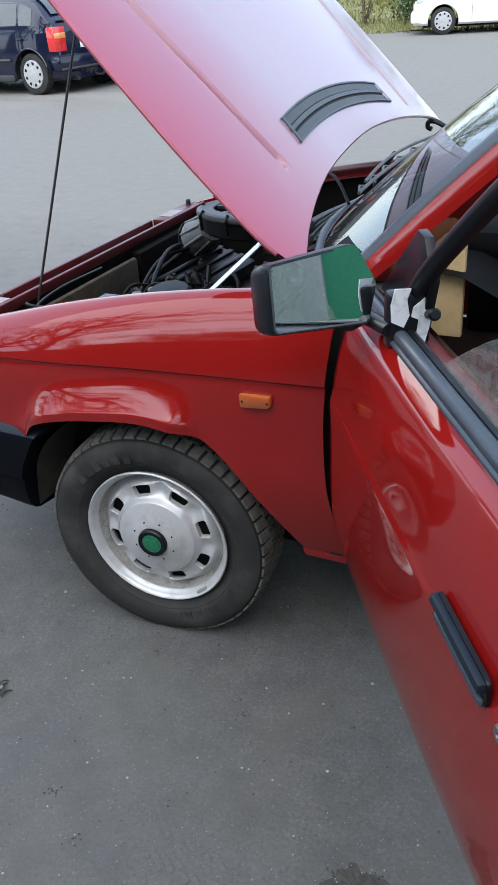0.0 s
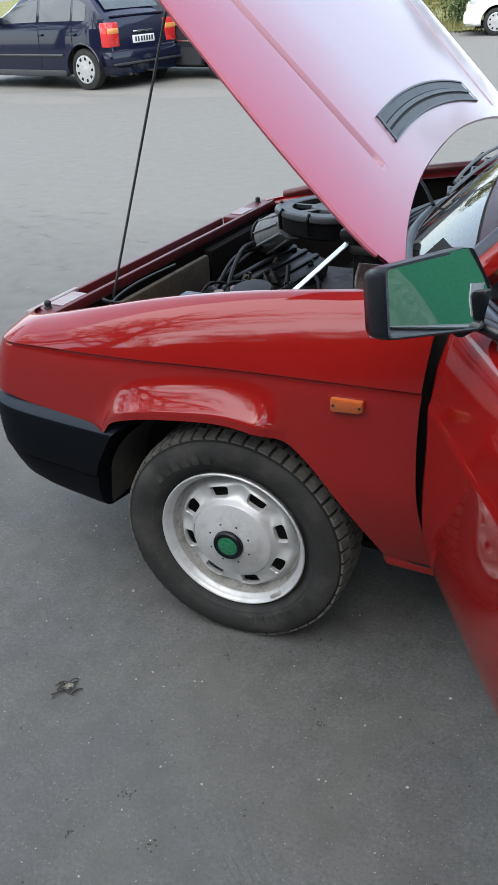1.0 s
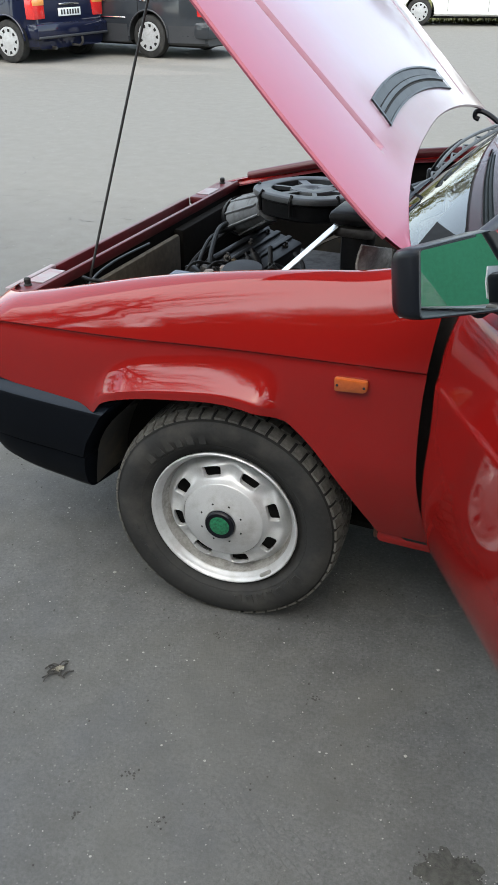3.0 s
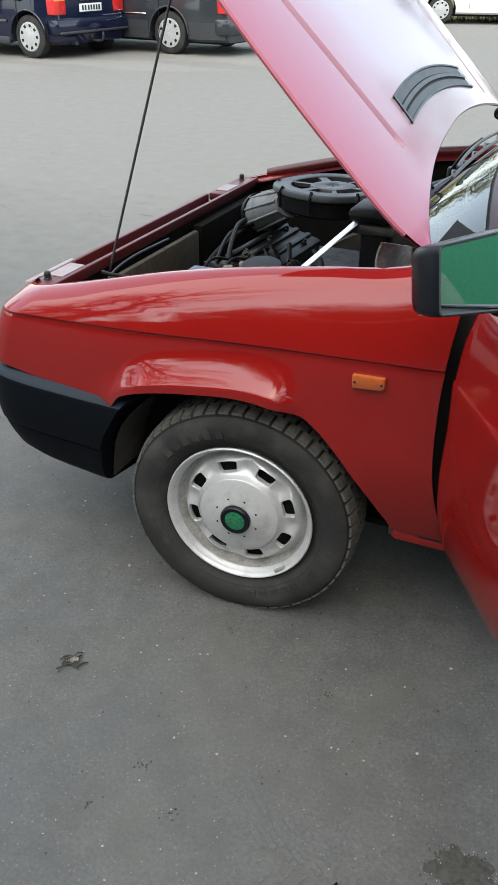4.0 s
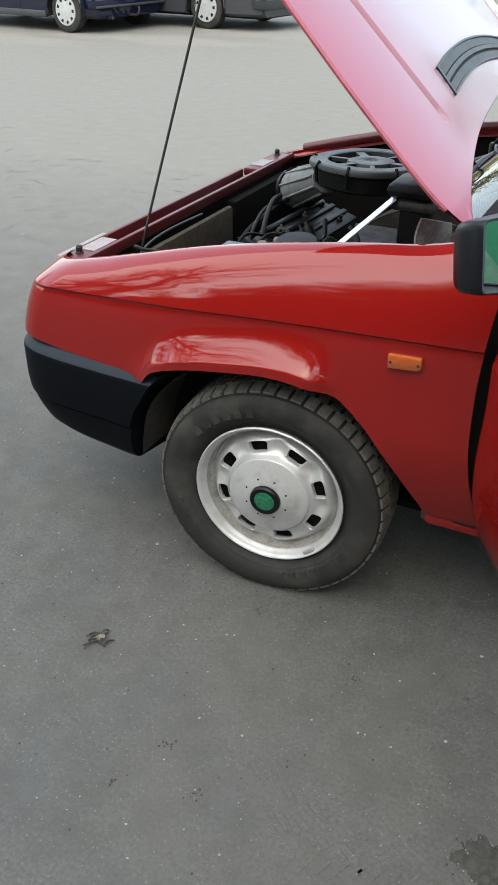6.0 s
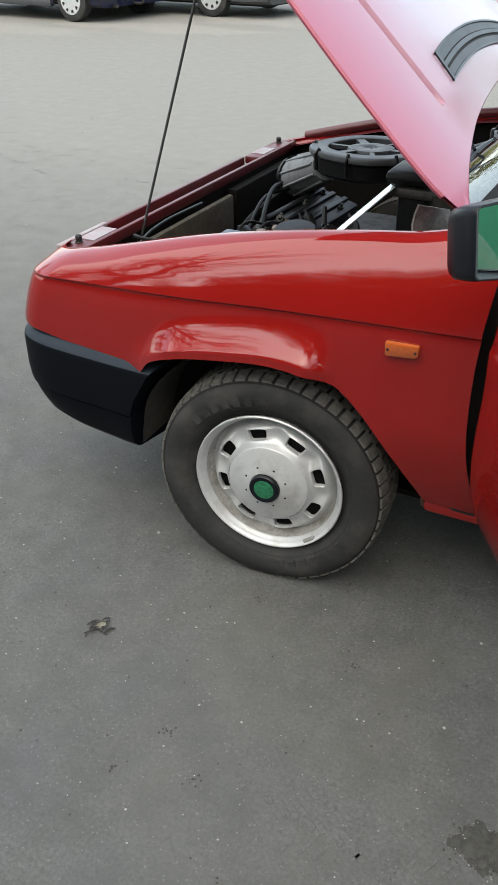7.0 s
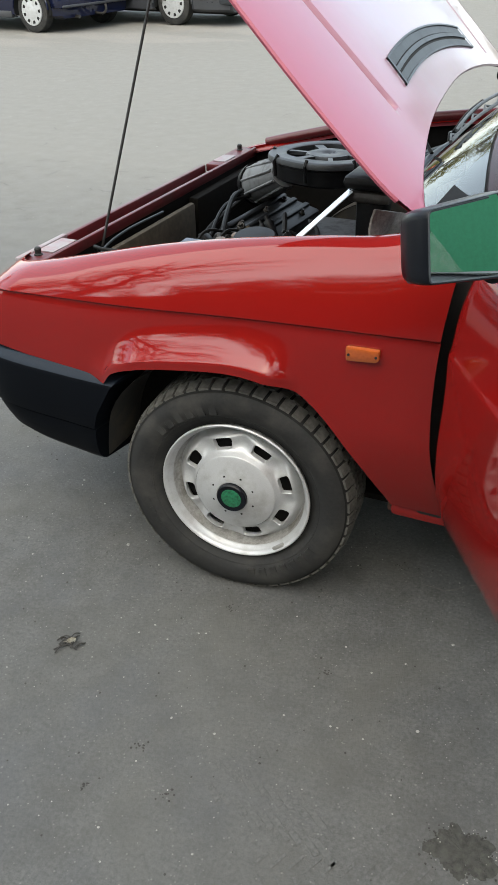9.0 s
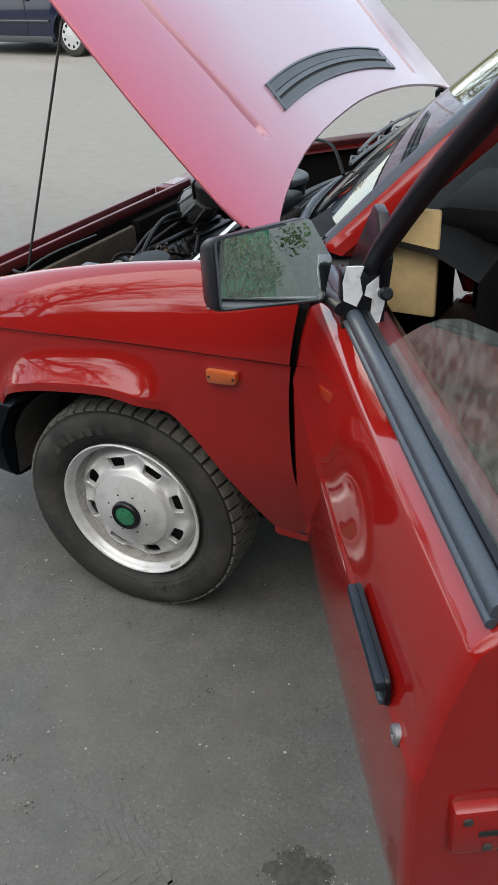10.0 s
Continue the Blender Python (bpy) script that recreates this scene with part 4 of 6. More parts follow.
# ---- other wheels ----
far_wheel = build_wheel(rot_to_wheel(0.0, 2 * MID - 0.032, HUB_Z + 0.006, 0) @ Matrix.Rotation(math.pi, 4, "X"), "front wheel with silver steel rim")
for y, flip in ((0.03, False), (2 * MID - 0.03, True)):
    w = copy_thing(near_wheel, rot_to_wheel(2.45, y, HUB_Z + 0.012, 0) @ (Matrix.Rotation(math.pi, 4, "X") if flip else Matrix.Identity(4)))
    w.parent = car

# ---- scuttle, windscreen, wipers ----
def screen_point(u, v, out=0.0):
    k = 2 * u - 1
    y = MID + k * (0.66 - 0.11 * v)
    xb = 0.455 - 0.19 * (1 - k * k)
    xt = 0.955 - 0.10 * (1 - k * k)
    x = xb + (xt - xb) * v
    z = 0.925 + (1.385 - 0.925) * v + 0.015 * math.sin(v * math.pi)
    return Vector((x - 0.68 * out, y, z + 0.73 * out))


SCREEN = glass_material("windscreen_glass", (0.72, 0.78, 0.76))
screen = part("windscreen", sheet(lambda u, v: screen_point(0.02 + 0.96 * u, -0.10 + 1.07 * v), 40, 16), SCREEN, car, "curved windscreen")
screen.visible_shadow = False
SEAL = material("blue_grey_rubber_seal", (0.030, 0.042, 0.058), rough=0.36, grain=0.2, scale=200, stain=0.4, stain_scale=8, stain_color=(0.045, 0.055, 0.07))
bm = bmesh.new()
def seal_strip(u0, v0, u1, v1, w):
    pts = [screen_point(u0 + (u1 - u0) * i / 40, v0 + (v1 - v0) * i / 40, 0.004) for i in range(41)]
    tube(pts, w, 16, bm, flat=0.6)
seal_strip(0.0, -0.11, 1.0, -0.11, 0.009)
seal_strip(0.0, -0.11, 0.0, 1.0, 0.028)
seal_strip(1.0, -0.11, 1.0, 1.0, 0.020)
seal_strip(0.0, 1.0, 1.0, 1.0, 0.016)
part("windscreen_seal", bm, SEAL, car, "broad dark rubber windscreen seal")
# scuttle tray with slats
def scuttle(u, v):
    k = 2 * u - 1
    y = MID + k * 0.655
    xr = 0.398 - 0.19 * (1 - k * k)
    return xr - 0.15 * (1 - v) + 0.02 * k * k * (1 - v), y, 0.815 + 0.052 * v ** 2
part("scuttle_panel", sheet(lambda u, v: scuttle(0.33 + 0.67 * u, v), 40, 6), BLACK_DUSTY, car)
for j in range(4):
    part("scuttle_slat", tube([Vector(scuttle(0.33 + 0.67 * i / 40, 0.25 + 0.18 * j)) + Vector((0, 0, 0.004)) for i in range(41)], 0.004, 6), GREY_PLASTIC, car)


def wiper(u0, u1, v0, v1):
    bm = bmesh.new()
    a, b = screen_point(u0, v0, 0.028), screen_point(u1, v1, 0.030)
    pts = [screen_point(u0 + (u1 - u0) * i / 20, v0 + (v1 - v0) * i / 20, 0.012) for i in range(21)]
    tube(pts, 0.005, 6, bm)
    for k in range(20):
        if k % 3 == 0:
            p, q = pts[k], pts[min(20, k + 2)]
            tube([p, (p + q) / 2 + Vector((-0.008, 0, 0.009)), q], 0.003, 6, bm)
    bridge = [screen_point(u0 + (u1 - u0) * (0.12 + 0.76 * i / 12), v0 + (v1 - v0) * (0.12 + 0.76 * i / 12), 0.022 + 0.012 * math.sin(i / 12 * math.pi)) for i in range(13)]
    tube(bridge, 0.0045, 6, bm)
    return bm


WIPER_GREY = material("weathered_wiper_metal", (0.10, 0.112, 0.122), rough=0.45, metal=0.2, grain=0.2, scale=200, stain=0.5, stain_scale=25, stain_color=(0.03, 0.035, 0.04))
w1 = part("wiper", wiper(0.40, 0.74, 0.02, 0.17), WIPER_GREY, car, "weathered grey wiper blade")
w2 = part("wiper", wiper(0.79, 0.97, 0.03, 0.14), WIPER_GREY, car)
for w, (u, v) in ((w1, (0.57, 0.095)), (w2, (0.88, 0.085))):
    a = screen_point(u, v, 0.036)
    b = Vector(scuttle(min(0.98, u + 0.17), 0.55)) + Vector((0, 0, 0.03))
    part("wiper_arm", tube(curve_points([b, b.lerp(a, 0.5) + Vector((0, 0, 0.012)), a]), lambda k: 0.010 - 0.004 * k, 8), BLACK_PLASTIC, w)
    part("wiper_spindle", lathe([(0.014, -0.03), (0.014, 0.008), (0.010, 0.014), (0, 0.014)], 14, m=Matrix.Translation(b)), BLACK_PLASTIC, w)
# hinge hook at the far rear corner of the bonnet
for y in (2 * MID - 0.145,):
    part("bonnet_hinge", tube(curve_points([(0.34, y, 0.93), (0.30, y, 0.965), (0.262, y, 0.985), (0.238, y, 0.985), (0.236, y, 0.968), (0.250, y, 0.962)]), 0.008, 8), BLACK_PLASTIC, car)

# ---- cabin shell ----
def roof(u, v):
    k = 2 * u - 1
    x0 = 0.955 - 0.10 * (1 - k * k)
    return x0 + (2.55 - x0) * v, MID + k * (0.55 - 0.03 * v), 1.39 + 0.030 * (1 - k * k) * 1.0 - 0.03 * v * v
part("roof", sheet(roof, 24, 20), RED, car)


def pillar_ring(v):
    p = screen_point(0.0, v)
    q = Vector((0.500 + 0.50 * v, 0.118 + 0.105 * v, 0.925 + 0.465 * v))
    return p, q


for flip in (False, True):
    def pillar(u, v):
        p, q = pillar_ring(v)
        mid_ = (p + q) / 2 + Vector((-0.014, -0.022, 0.014))
        back = q + Vector((0.02, 0.045, -0.012))
        a = [p + Vector((0.005, 0.01, -0.015)), p + Vector((0, -0.008, 0.004)), p.lerp(mid_, 0.6) + Vector((0, -0.002, 0.003)), mid_, mid_.lerp(q, 0.55) + Vector((-0.004, -0.006, 0.0)), q, back]
        return a[int(round(u * 6))]
    bm = sheet(pillar, 6, 24)
    part("a_pillar", mirrored(bm) if flip else bm, RED, car)
    # body side: sill, B pillar, rear quarter
    def side(u, v):
        x = 1.44 + (3.08 - 1.44) * u
        z = 0.31 + (0.93 - 0.31) * v
        y = 0.014 + 0.06 * max(0, (0.52 - z) / 0.22) ** 1.6 * 0.9 + 0.09 * max(0, (z - 0.76) / 0.17) ** 2 * 0.4 + 0.10 * smooth(0.8, 1.0, u) ** 2
        return x, y, z
    bm = sheet(side, 30, 16)
    keep = [f for f in bm.faces if (f.calc_center_median().xz - Vector((2.45, HUB_Z))).length < 0.33]
    bmesh.ops.delete(bm, geom=keep, context="FACES")
    part("body_side", mirrored(bm) if flip else bm, RED, car)
    if flip:
        def door2(u, v):
            x = 0.462 + (1.44 - 0.462) * u
            z = 0.31 + (0.93 - 0.31) * v
            return x, 0.014 + 0.06 * max(0, (0.52 - z) / 0.22) ** 1.6 * 0.9 + 0.09 * max(0, (z - 0.76) / 0.17) ** 2 * 0.4, z
        part("far_door", mirrored(sheet(door2, 10, 16)), RED, car)
    bm = box(0.356, 1.45, 0.078, 0.16, 0.280, 0.314, 0.012)
    part("sill", mirrored(bm) if flip else bm, RED, car)
    bm = bmesh.new()
    tube([(1.42, 0.06, 0.33), (1.43, 0.08, 0.9), (1.46, 0.19, 1.36)], 0.045, 10, bm)
    tube([(2.30, 0.09, 0.9), (2.36, 0.24, 1.36)], 0.045, 10, bm)
    tube([(2.95, 0.12, 0.9), (2.60, 0.30, 1.35)], 0.06, 10, bm)
    tube([(0.98, 0.235, 1.388), (1.5, 0.215, 1.395), (2.58, 0.245, 1.35)], 0.022, 10, bm)
    part("pillar", mirrored(bm) if flip else bm, RED_DULL, car)
    # hinge post inside the front edge of the door opening, black to paint the gap's shade
    bm = box(0.412, 0.545, 0.075, 0.20, 0.30, 0.915, 0.012)
    part("hinge_post", mirrored(bm) if flip else bm, RUBBER, car)
part("tailgate", sheet(lambda u, v: (3.08 - 0.45 * smooth(0.45, 1.0, v) + 0.02 * math.sin(u * math.pi), 0.13 + 0.04 * v + u * (1.416 - 0.08 * v), 0.45 + 0.92 * v), 12, 12), RED, car)
part("rear_bumper", box(2.98, 3.12, 0.06, 2 * MID - 0.06, 0.33, 0.52, 0.03), BLACK_PLASTIC, car)
CARPET = material("brown_cabin_carpet", (0.075, 0.036, 0.024), rough=0.95, grain=0.4, scale=140, bump=0.4, stain=0.5, stain_scale=9, stain_color=(0.03, 0.016, 0.012))
INTERIOR = material("dark_cabin_trim", (0.005, 0.005, 0.0055), rough=0.7, grain=0.3, scale=120, stain=0.3, stain_scale=8, specular_ior_level=0.1)
part("cabin_floor", box(0.34, 2.95, 0.12, 2 * MID - 0.12, 0.26, 0.30, 0.005), CARPET, car)
def dash(u, v):
    prof = [(0.36, 0.93), (0.50, 0.95), (0.66, 0.93), (0.74, 0.89), (0.74, 0.80), (0.70, 0.60), (0.62, 0.34)]
    x, z = prof[int(round(v * 6))]
    return x, 0.16 + 1.356 * u, z
dashboard = part("dashboard", sheet(dash, 12, 6), INTERIOR, car, "dark plastic dashboard")
part("instrument_hood", box(0.60, 0.76, 0.33, 0.66, 0.90, 0.975, 0.03), INTERIOR, dashboard)
SW = Matrix.Translation((0.86, 0.50, 0.90)) @ Matrix.Rotation(radians(-62), 4, "Y")
ring = [SW @ Vector((0.185 * math.cos(a * math.tau / 40), 0.185 * math.sin(a * math.tau / 40), 0)) for a in range(41)]
STEER = material("worn_steering_rim", (0.05, 0.048, 0.046), rough=0.45, grain=0.2, scale=100)
wheel_ = part("steering_wheel", tube(ring, 0.014, 10, caps=False), STEER, car, "worn dark steering wheel")
part("steering_boss", box(-0.06, 0.06, -0.17, 0.17, -0.03, 0.01, 0.012, m=SW), STEER, wheel_)
part("steering_column", tube([SW @ Vector((0, 0, -0.02)), SW @ Vector((0, 0, -0.3))], 0.03, 10), INTERIOR, wheel_)
SEATS = material("brown_seat_cloth", (0.075, 0.045, 0.034), rough=0.9, grain=0.4, scale=220, bump=0.3)
for y in (0.42, 2 * MID - 0.42):
    seat = part("front_seat", box(1.10, 1.60, y - 0.25, y + 0.25, 0.32, 0.58, 0.06, seg=3), SEATS, car)
    part("seat_back", box(-0.07, 0.07, -0.24, 0.24, 0.0, 0.62, 0.05, seg=3, m=Matrix.Translation((1.60, y, 0.50)) @ Matrix.Rotation(radians(15), 4, "Y")), SEATS, seat)
    part("headrest", box(-0.05, 0.05, -0.13, 0.13, 0.64, 0.80, 0.04, seg=3, m=Matrix.Translation((1.60, y, 0.50)) @ Matrix.Rotation(radians(15), 4, "Y")), SEATS, seat)
rear_seat = part("rear_seat", box(2.05, 2.5, 0.2, 2 * MID - 0.2, 0.32, 0.60, 0.06, seg=3), SEATS, car)
part("seat_back", box(2.5, 2.62, 0.2, 2 * MID - 0.2, 0.5, 1.08, 0.05, seg=3), SEATS, rear_seat)
CARD = material("tan_cardboard", (0.42, 0.30, 0.15), rough=0.85, grain=0.1, scale=60, stain=0.2)

part("dash_end_panel", box(0.535, 0.655, 0.192, 0.206, 0.80, 1.000, 0.004, m=Matrix.Identity(4)), CARD, dashboard, "tan board at the end of the dashboard")

# ---- the open driver's door ----
HINGE = Vector((0.475, 0.075, 0))
DOOR = Matrix.Translation(HINGE) @ Matrix.Rotation(radians(-57), 4, "Z")
LONG = 0.925


def door_y(z):
    return table(z, (0.30, -0.002), (0.36, -0.030), (0.44, -0.050), (0.54, -0.060), (0.64, -0.062), (0.735, -0.061), (0.745, -0.057), (0.82, -0.042), (0.875, -0.025), (0.892, -0.018), (0.897, -0.014), (0.907, -0.003), (0.914, 0.006), (0.918, 0.012), (0.922, 0.018))


def door_x(k, z):
    x0 = table(z, (0.30, 0.024), (0.40, 0.029), (0.51, 0.039), (0.65, 0.056), (0.75, 0.048), (0.80, 0.040), (0.92, 0.040))
    x1 = table(z, (0.30, LONG - 0.04), (0.5, LONG), (0.93, LONG + 0.01))
    return x0 + (x1 - x0) * k


def door_outer():
    zs = [0.30, 0.304, 0.32, 0.34, 0.37, 0.40, 0.44, 0.48, 0.52, 0.56, 0.60, 0.64, 0.68, 0.71, 0.73, 0.738, 0.742, 0.75, 0.77, 0.79, 0.81, 0.83, 0.85, 0.87, 0.883, 0.889, 0.892, 0.8945, 0.897, 0.901, 0.907, 0.911, 0.914, 0.918, 0.922]
    ks = [0, 0.004, 0.010, 0.018, 0.03] + [0.06 + 0.88 * i / 24 for i in range(25)] + [0.97, 0.988, 0.996, 1.0]

    def place(u, v):
        z = zs[int(round(v * (len(zs) - 1)))]
        k = ks[int(round(u * (len(ks) - 1)))]
        edge = min(k, 1 - k)
        turn = (0.020 if k < 0.5 else 0.008) * (1 - min(1, edge / (0.030 if k < 0.5 else 0.014))) ** 2
        return DOOR @ Vector((door_x(k, z), door_y(z) + turn + 0.004 * math.cos((k - 0.5) * math.pi) * -1, z))
    return sheet(place, len(ks) - 1, len(zs) - 1)


door = part("door", door_outer(), RED, car, "red driver's door standing wide open")
def door_edge(k):
    def place(u, v):
        z = 0.302 + 0.62 * v
        y0 = door_y(z) + (0.020 if k < 0.5 else 0.008) + 0.004 * math.cos((k - 0.5) * math.pi) * -1
        return DOOR @ Vector((door_x(k, z) + (0.002 if 0 < u < 1 else 0), y0 + (0.075 - y0) * u, z))
    return sheet(place, 6, 80)
part("shut_face", door_edge(1.0), RED, door)
part("front_face", door_edge(0.0), RED_DULL, door)
part("inner_trim", sheet(lambda u, v: DOOR @ Vector((door_x(u, 0.3 + 0.62 * v), 0.075, 0.302 + 0.62 * v)), 8, 8), CARPET, door)
part("door_bottom", sheet(lambda u, v: DOOR @ Vector((door_x(u, 0.30), door_y(0.30) + (0.075 - door_y(0.30)) * v, 0.301)), 8, 2), RED_DULL, door)
# latch housing on the shut face
bm = box(LONG - 0.004, LONG + 0.024, -0.022, 0.060, 0.638, 0.704, 0.007, m=DOOR)
latch = part("latch", bm, RED, door, "red painted latch plate")
# slot and hole are near-black plates with the shade painted, not cut
part("latch_slot", box(LONG + 0.018, LONG + 0.0255, 0.004, 0.030, 0.668, 0.675, 0, m=DOOR), DARK, latch)
part("latch_hole", slab(rounded([(-0.040, 0.646), (-0.020, 0.636), (-0.020, 0.712), (-0.036, 0.700)], 0.008), 0.003, m=DOOR @ Matrix.Translation((LONG + 0.0015, 0, 0)) @ Matrix(((0, 0, 1, 0), (1, 0, 0, 0), (0, 1, 0, 0), (0, 0, 0, 1)))), DARK, latch)
part("shut_ledge", box(LONG - 0.002, LONG + 0.004, -0.048, 0.060, 0.607, 0.612, 0.001, m=DOOR), RED, door)
for y, z in ((-0.008, 0.692), (0.040, 0.692), (0.014, 0.650)):
    part("screw", lathe([(0.005, 0), (0.005, 0.002), (0, 0.003)], 10, m=DOOR @ Matrix.Translation((LONG + 0.024, y, z)) @ Matrix.Rotation(radians(90), 4, "Y")), GREY_METAL, latch)
# handle and lock
HANDLE = DOOR @ Matrix.Translation((0.762, -0.060, 0.752))
handle = part("handle", slab(rounded([(-0.080, -0.024), (0.080, -0.016), (0.080, 0.022), (-0.080, 0.022)], 0.008), 0.006, m=HANDLE @ Matrix.Rotation(radians(90), 4, "X"), bevel=0.001), BLACK_PLASTIC, door, "black plastic pull handle")
part("handle_flap", box(-0.078, 0.078, -0.016, -0.004, 0.006, 0.020, 0.003, m=HANDLE), BEVEL, handle)
part("handle_lip", box(-0.074, 0.076, -0.012, -0.004, -0.016, -0.006, 0.003, m=HANDLE), SEAL, handle)
STEEL_WORN = material("worn_lock_steel", (0.16, 0.16, 0.17), rough=0.42, metal=0.6, stain=0.4, stain_scale=60, stain_color=(0.1, 0.1, 0.1))
LOCKM = DOOR @ Matrix.Translation((0.875, -0.061, 0.735)) @ Matrix.Rotation(radians(90), 4, "X")
part("lock", lathe([(0.0115, -0.004), (0.0115, 0.003), (0.009, 0.005), (0.004, 0.005), (0.003, 0.003), (0, 0.003)], 24, m=LOCKM), STEEL_WORN, door)
# belt seals: outer rubber strips along the window
bm = tube([DOOR @ Vector((0.06 + 0.86 * i / 20, 0.012, 0.928)) for i in range(21)], 0.012, 18)
tube([DOOR @ Vector((0.06 + 0.862 * i / 20, 0.001, 0.9185)) for i in range(21)], 0.0055, 14, bm)
part("belt_seal", bm, SEAL, door, "blue-grey weathered rubber window seal")
bm = tube([DOOR @ Vector((0.06 + 0.86 * i / 20, 0.028, 0.932)) for i in range(21)], 0.008, 8)
part("belt_seal", bm, BLACK_PLASTIC, door)
part("inner_ledge", box(0.08, LONG - 0.003, 0.012, 0.073, 0.885, 0.916, 0.004, m=DOOR), RED_DULL, door)


# window frame of the door, following the pillar
def frame_side(k):
    """Closed-door path of the window frame in hinge coordinates."""
    pts = [(0.222, 0.028, 0.925), (0.268, 0.045, 1.02), (0.428, 0.075, 1.17), (0.618, 0.105, 1.315), (0.66, 0.113, 1.352), (0.72, 0.118, 1.368), (0.80, 0.118, 1.375), (0.88, 0.116, 1.372), (0.908, 0.108, 1.34), (0.912, 0.07, 1.12), (0.912, 0.03, 0.925)]
    return [Vector(p) for p in pts]


fr = [DOOR @ p for p in curve_points(frame_side(0), 6)]
bm = tube(fr, 0.016, 16)
window_frame = part("window_frame", bm, BLACK_PLASTIC, door, "black door window frame")
GLASS = glass_material("green_tinted_glass", (0.74, 0.86, 0.80))
# mottled pale film that stands in for sky and branch reflections on the side window
gn, gl_ = GLASS.node_tree.nodes, GLASS.node_tree.links
film = gn.new("ShaderNodeBsdfDiffuse")
film.inputs["Color"].default_value = (0.62, 0.68, 0.65, 1)
spots = gn.new("ShaderNodeTexNoise")
spots.inputs["Scale"].default_value, spots.inputs["Detail"].default_value = 60.0, 6.0
where = gn.new("ShaderNodeTexCoord")
gl_.new(where.outputs["Object"], spots.inputs["Vector"])
much = gn.new("ShaderNodeMapRange")
much.inputs["From Min"].default_value, much.inputs["From Max"].default_value = 0.40, 0.70
much.inputs["To Min"].default_value, much.inputs["To Max"].default_value = 0.06, 0.15
gl_.new(spots.outputs["Fac"], much.inputs["Value"])
both = gn.new("ShaderNodeMixShader")
bare = gn["Material Output"].inputs["Surface"].links[0].from_socket
gl_.new(much.outputs["Result"], both.inputs[0])
gl_.new(bare, both.inputs[1])
gl_.new(film.outputs[0], both.inputs[2])
gl_.new(both.outputs[0], gn["Material Output"].inputs["Surface"])
glass_edge = [(0.365, 0.915), (0.41, 0.943), (0.46, 0.980), (0.51, 1.014), (0.56, 1.042), (0.62, 1.066), (0.70, 1.085), (0.80, 1.096), (0.905, 1.100), (0.910, 1.01), (0.912, 0.915)]
pts = [Vector((x, 0.026 + 0.24 * (z - 0.925), z)) for x, z in glass_edge]
bm = bmesh.new()
c = bm.verts.new(DOOR @ Vector((0.64, 0.042, 0.985)))
ringv = [bm.verts.new(DOOR @ p) for p in pts]
for a, b in zip(ringv, ringv[1:]):
    bm.faces.new((c, a, b))
bm.faces.new((c, ringv[-1], ringv[0]))
pane = part("door_glass", bm, GLASS, door, "green tinted side window, partly wound down")
pane.visible_shadow = False

# ---- door mirror ----
WHITE_CHIP = material("chipped_white_primer", (0.55, 0.57, 0.60), rough=0.6, stain=0.4, stain_scale=60, stain_color=(0.02, 0.02, 0.02))
MIRROR = material("mirror_glass", (0.86, 0.90, 0.88), rough=0.0, metal=1.0)
GL = frame_from((0.466, -0.262, 0.960), (0.100, 0.148, -0.018), (-0.012, 0.028, 0.085))
glass_line = [(0.004, 0.002), (0.175, -0.003), (0.188, 0.056), (0.155, 0.116), (0.006, 0.100)]


def mirror_shell():
    bm = bmesh.new()
    rings = []
    for d, h, r in ((0.003, -0.034, 0.008), (0.004, 0.002, 0.010), (0.006, 0.005, 0.011), (0.008, 0.002, 0.012), (0.0095, -0.015, 0.014), (0.008, -0.035, 0.016), (0.002, -0.056, 0.018), (-0.010, -0.070, 0.018), (-0.03, -0.076, 0.014)):
        line = rounded(grown(glass_line, d), r)
        rings.append([bm.verts.new(GL @ Vector((x, y, h))) for x, y in line])
    for a, b in zip(rings, rings[1:]):
        for k in range(len(a)):
            bm.faces.new((a[k], a[(k + 1) % len(a)], b[(k + 1) % len(b)], b[k]))
    bm.faces.new(rings[-1])
    return bm


mirror = part("door_mirror", mirror_shell(), BLACK_PLASTIC, door, "black plastic door mirror on a scuffed arm")
bm = bmesh.new()
GLASS_UP = GL.to_3x3().transposed() @ Vector((0.662, -0.735, 0.17)).normalized()
bm.faces.new([bm.verts.new(GL @ Vector((x, y, -0.013 - (GLASS_UP.x * (x - 0.09) + GLASS_UP.y * (y - 0.055)) / GLASS_UP.z))) for x, y in rounded(grown(glass_line, 0.005), 0.008)])
part("mirror_glass", bm, MIRROR, mirror, shade=0)
bm = tube([GL @ Vector((x, y, 0.002)) for x, y in rounded(grown(glass_line, 0.002), 0.008)] + [GL @ Vector((*rounded(grown(glass_line, 0.002), 0.008)[0], 0.002))], 0.0022, 6, caps=False)
part("glass_surround", bm, GREY_PLASTIC, mirror)
ARM = [GL @ Vector((0.16, -0.004, -0.03)), GL @ Vector((0.20, 0.0, -0.03)), Vector((0.612, -0.140, 0.938))]
part("mirror_arm", tube(curve_points(ARM, 6), lambda k: 0.018 - 0.003 * k, 14, flat=0.75), BLACK_PLASTIC, mirror)
tri = [(0.020, 0.925), (0.250, 0.925), (0.285, 1.020), (0.250, 1.078), (0.216, 1.082)]
bm = slab(tri, 0.016, m=DOOR @ Matrix.Translation((0, 0.064, 0)) @ Matrix.Rotation(radians(90), 4, "X"), bevel=0.002)
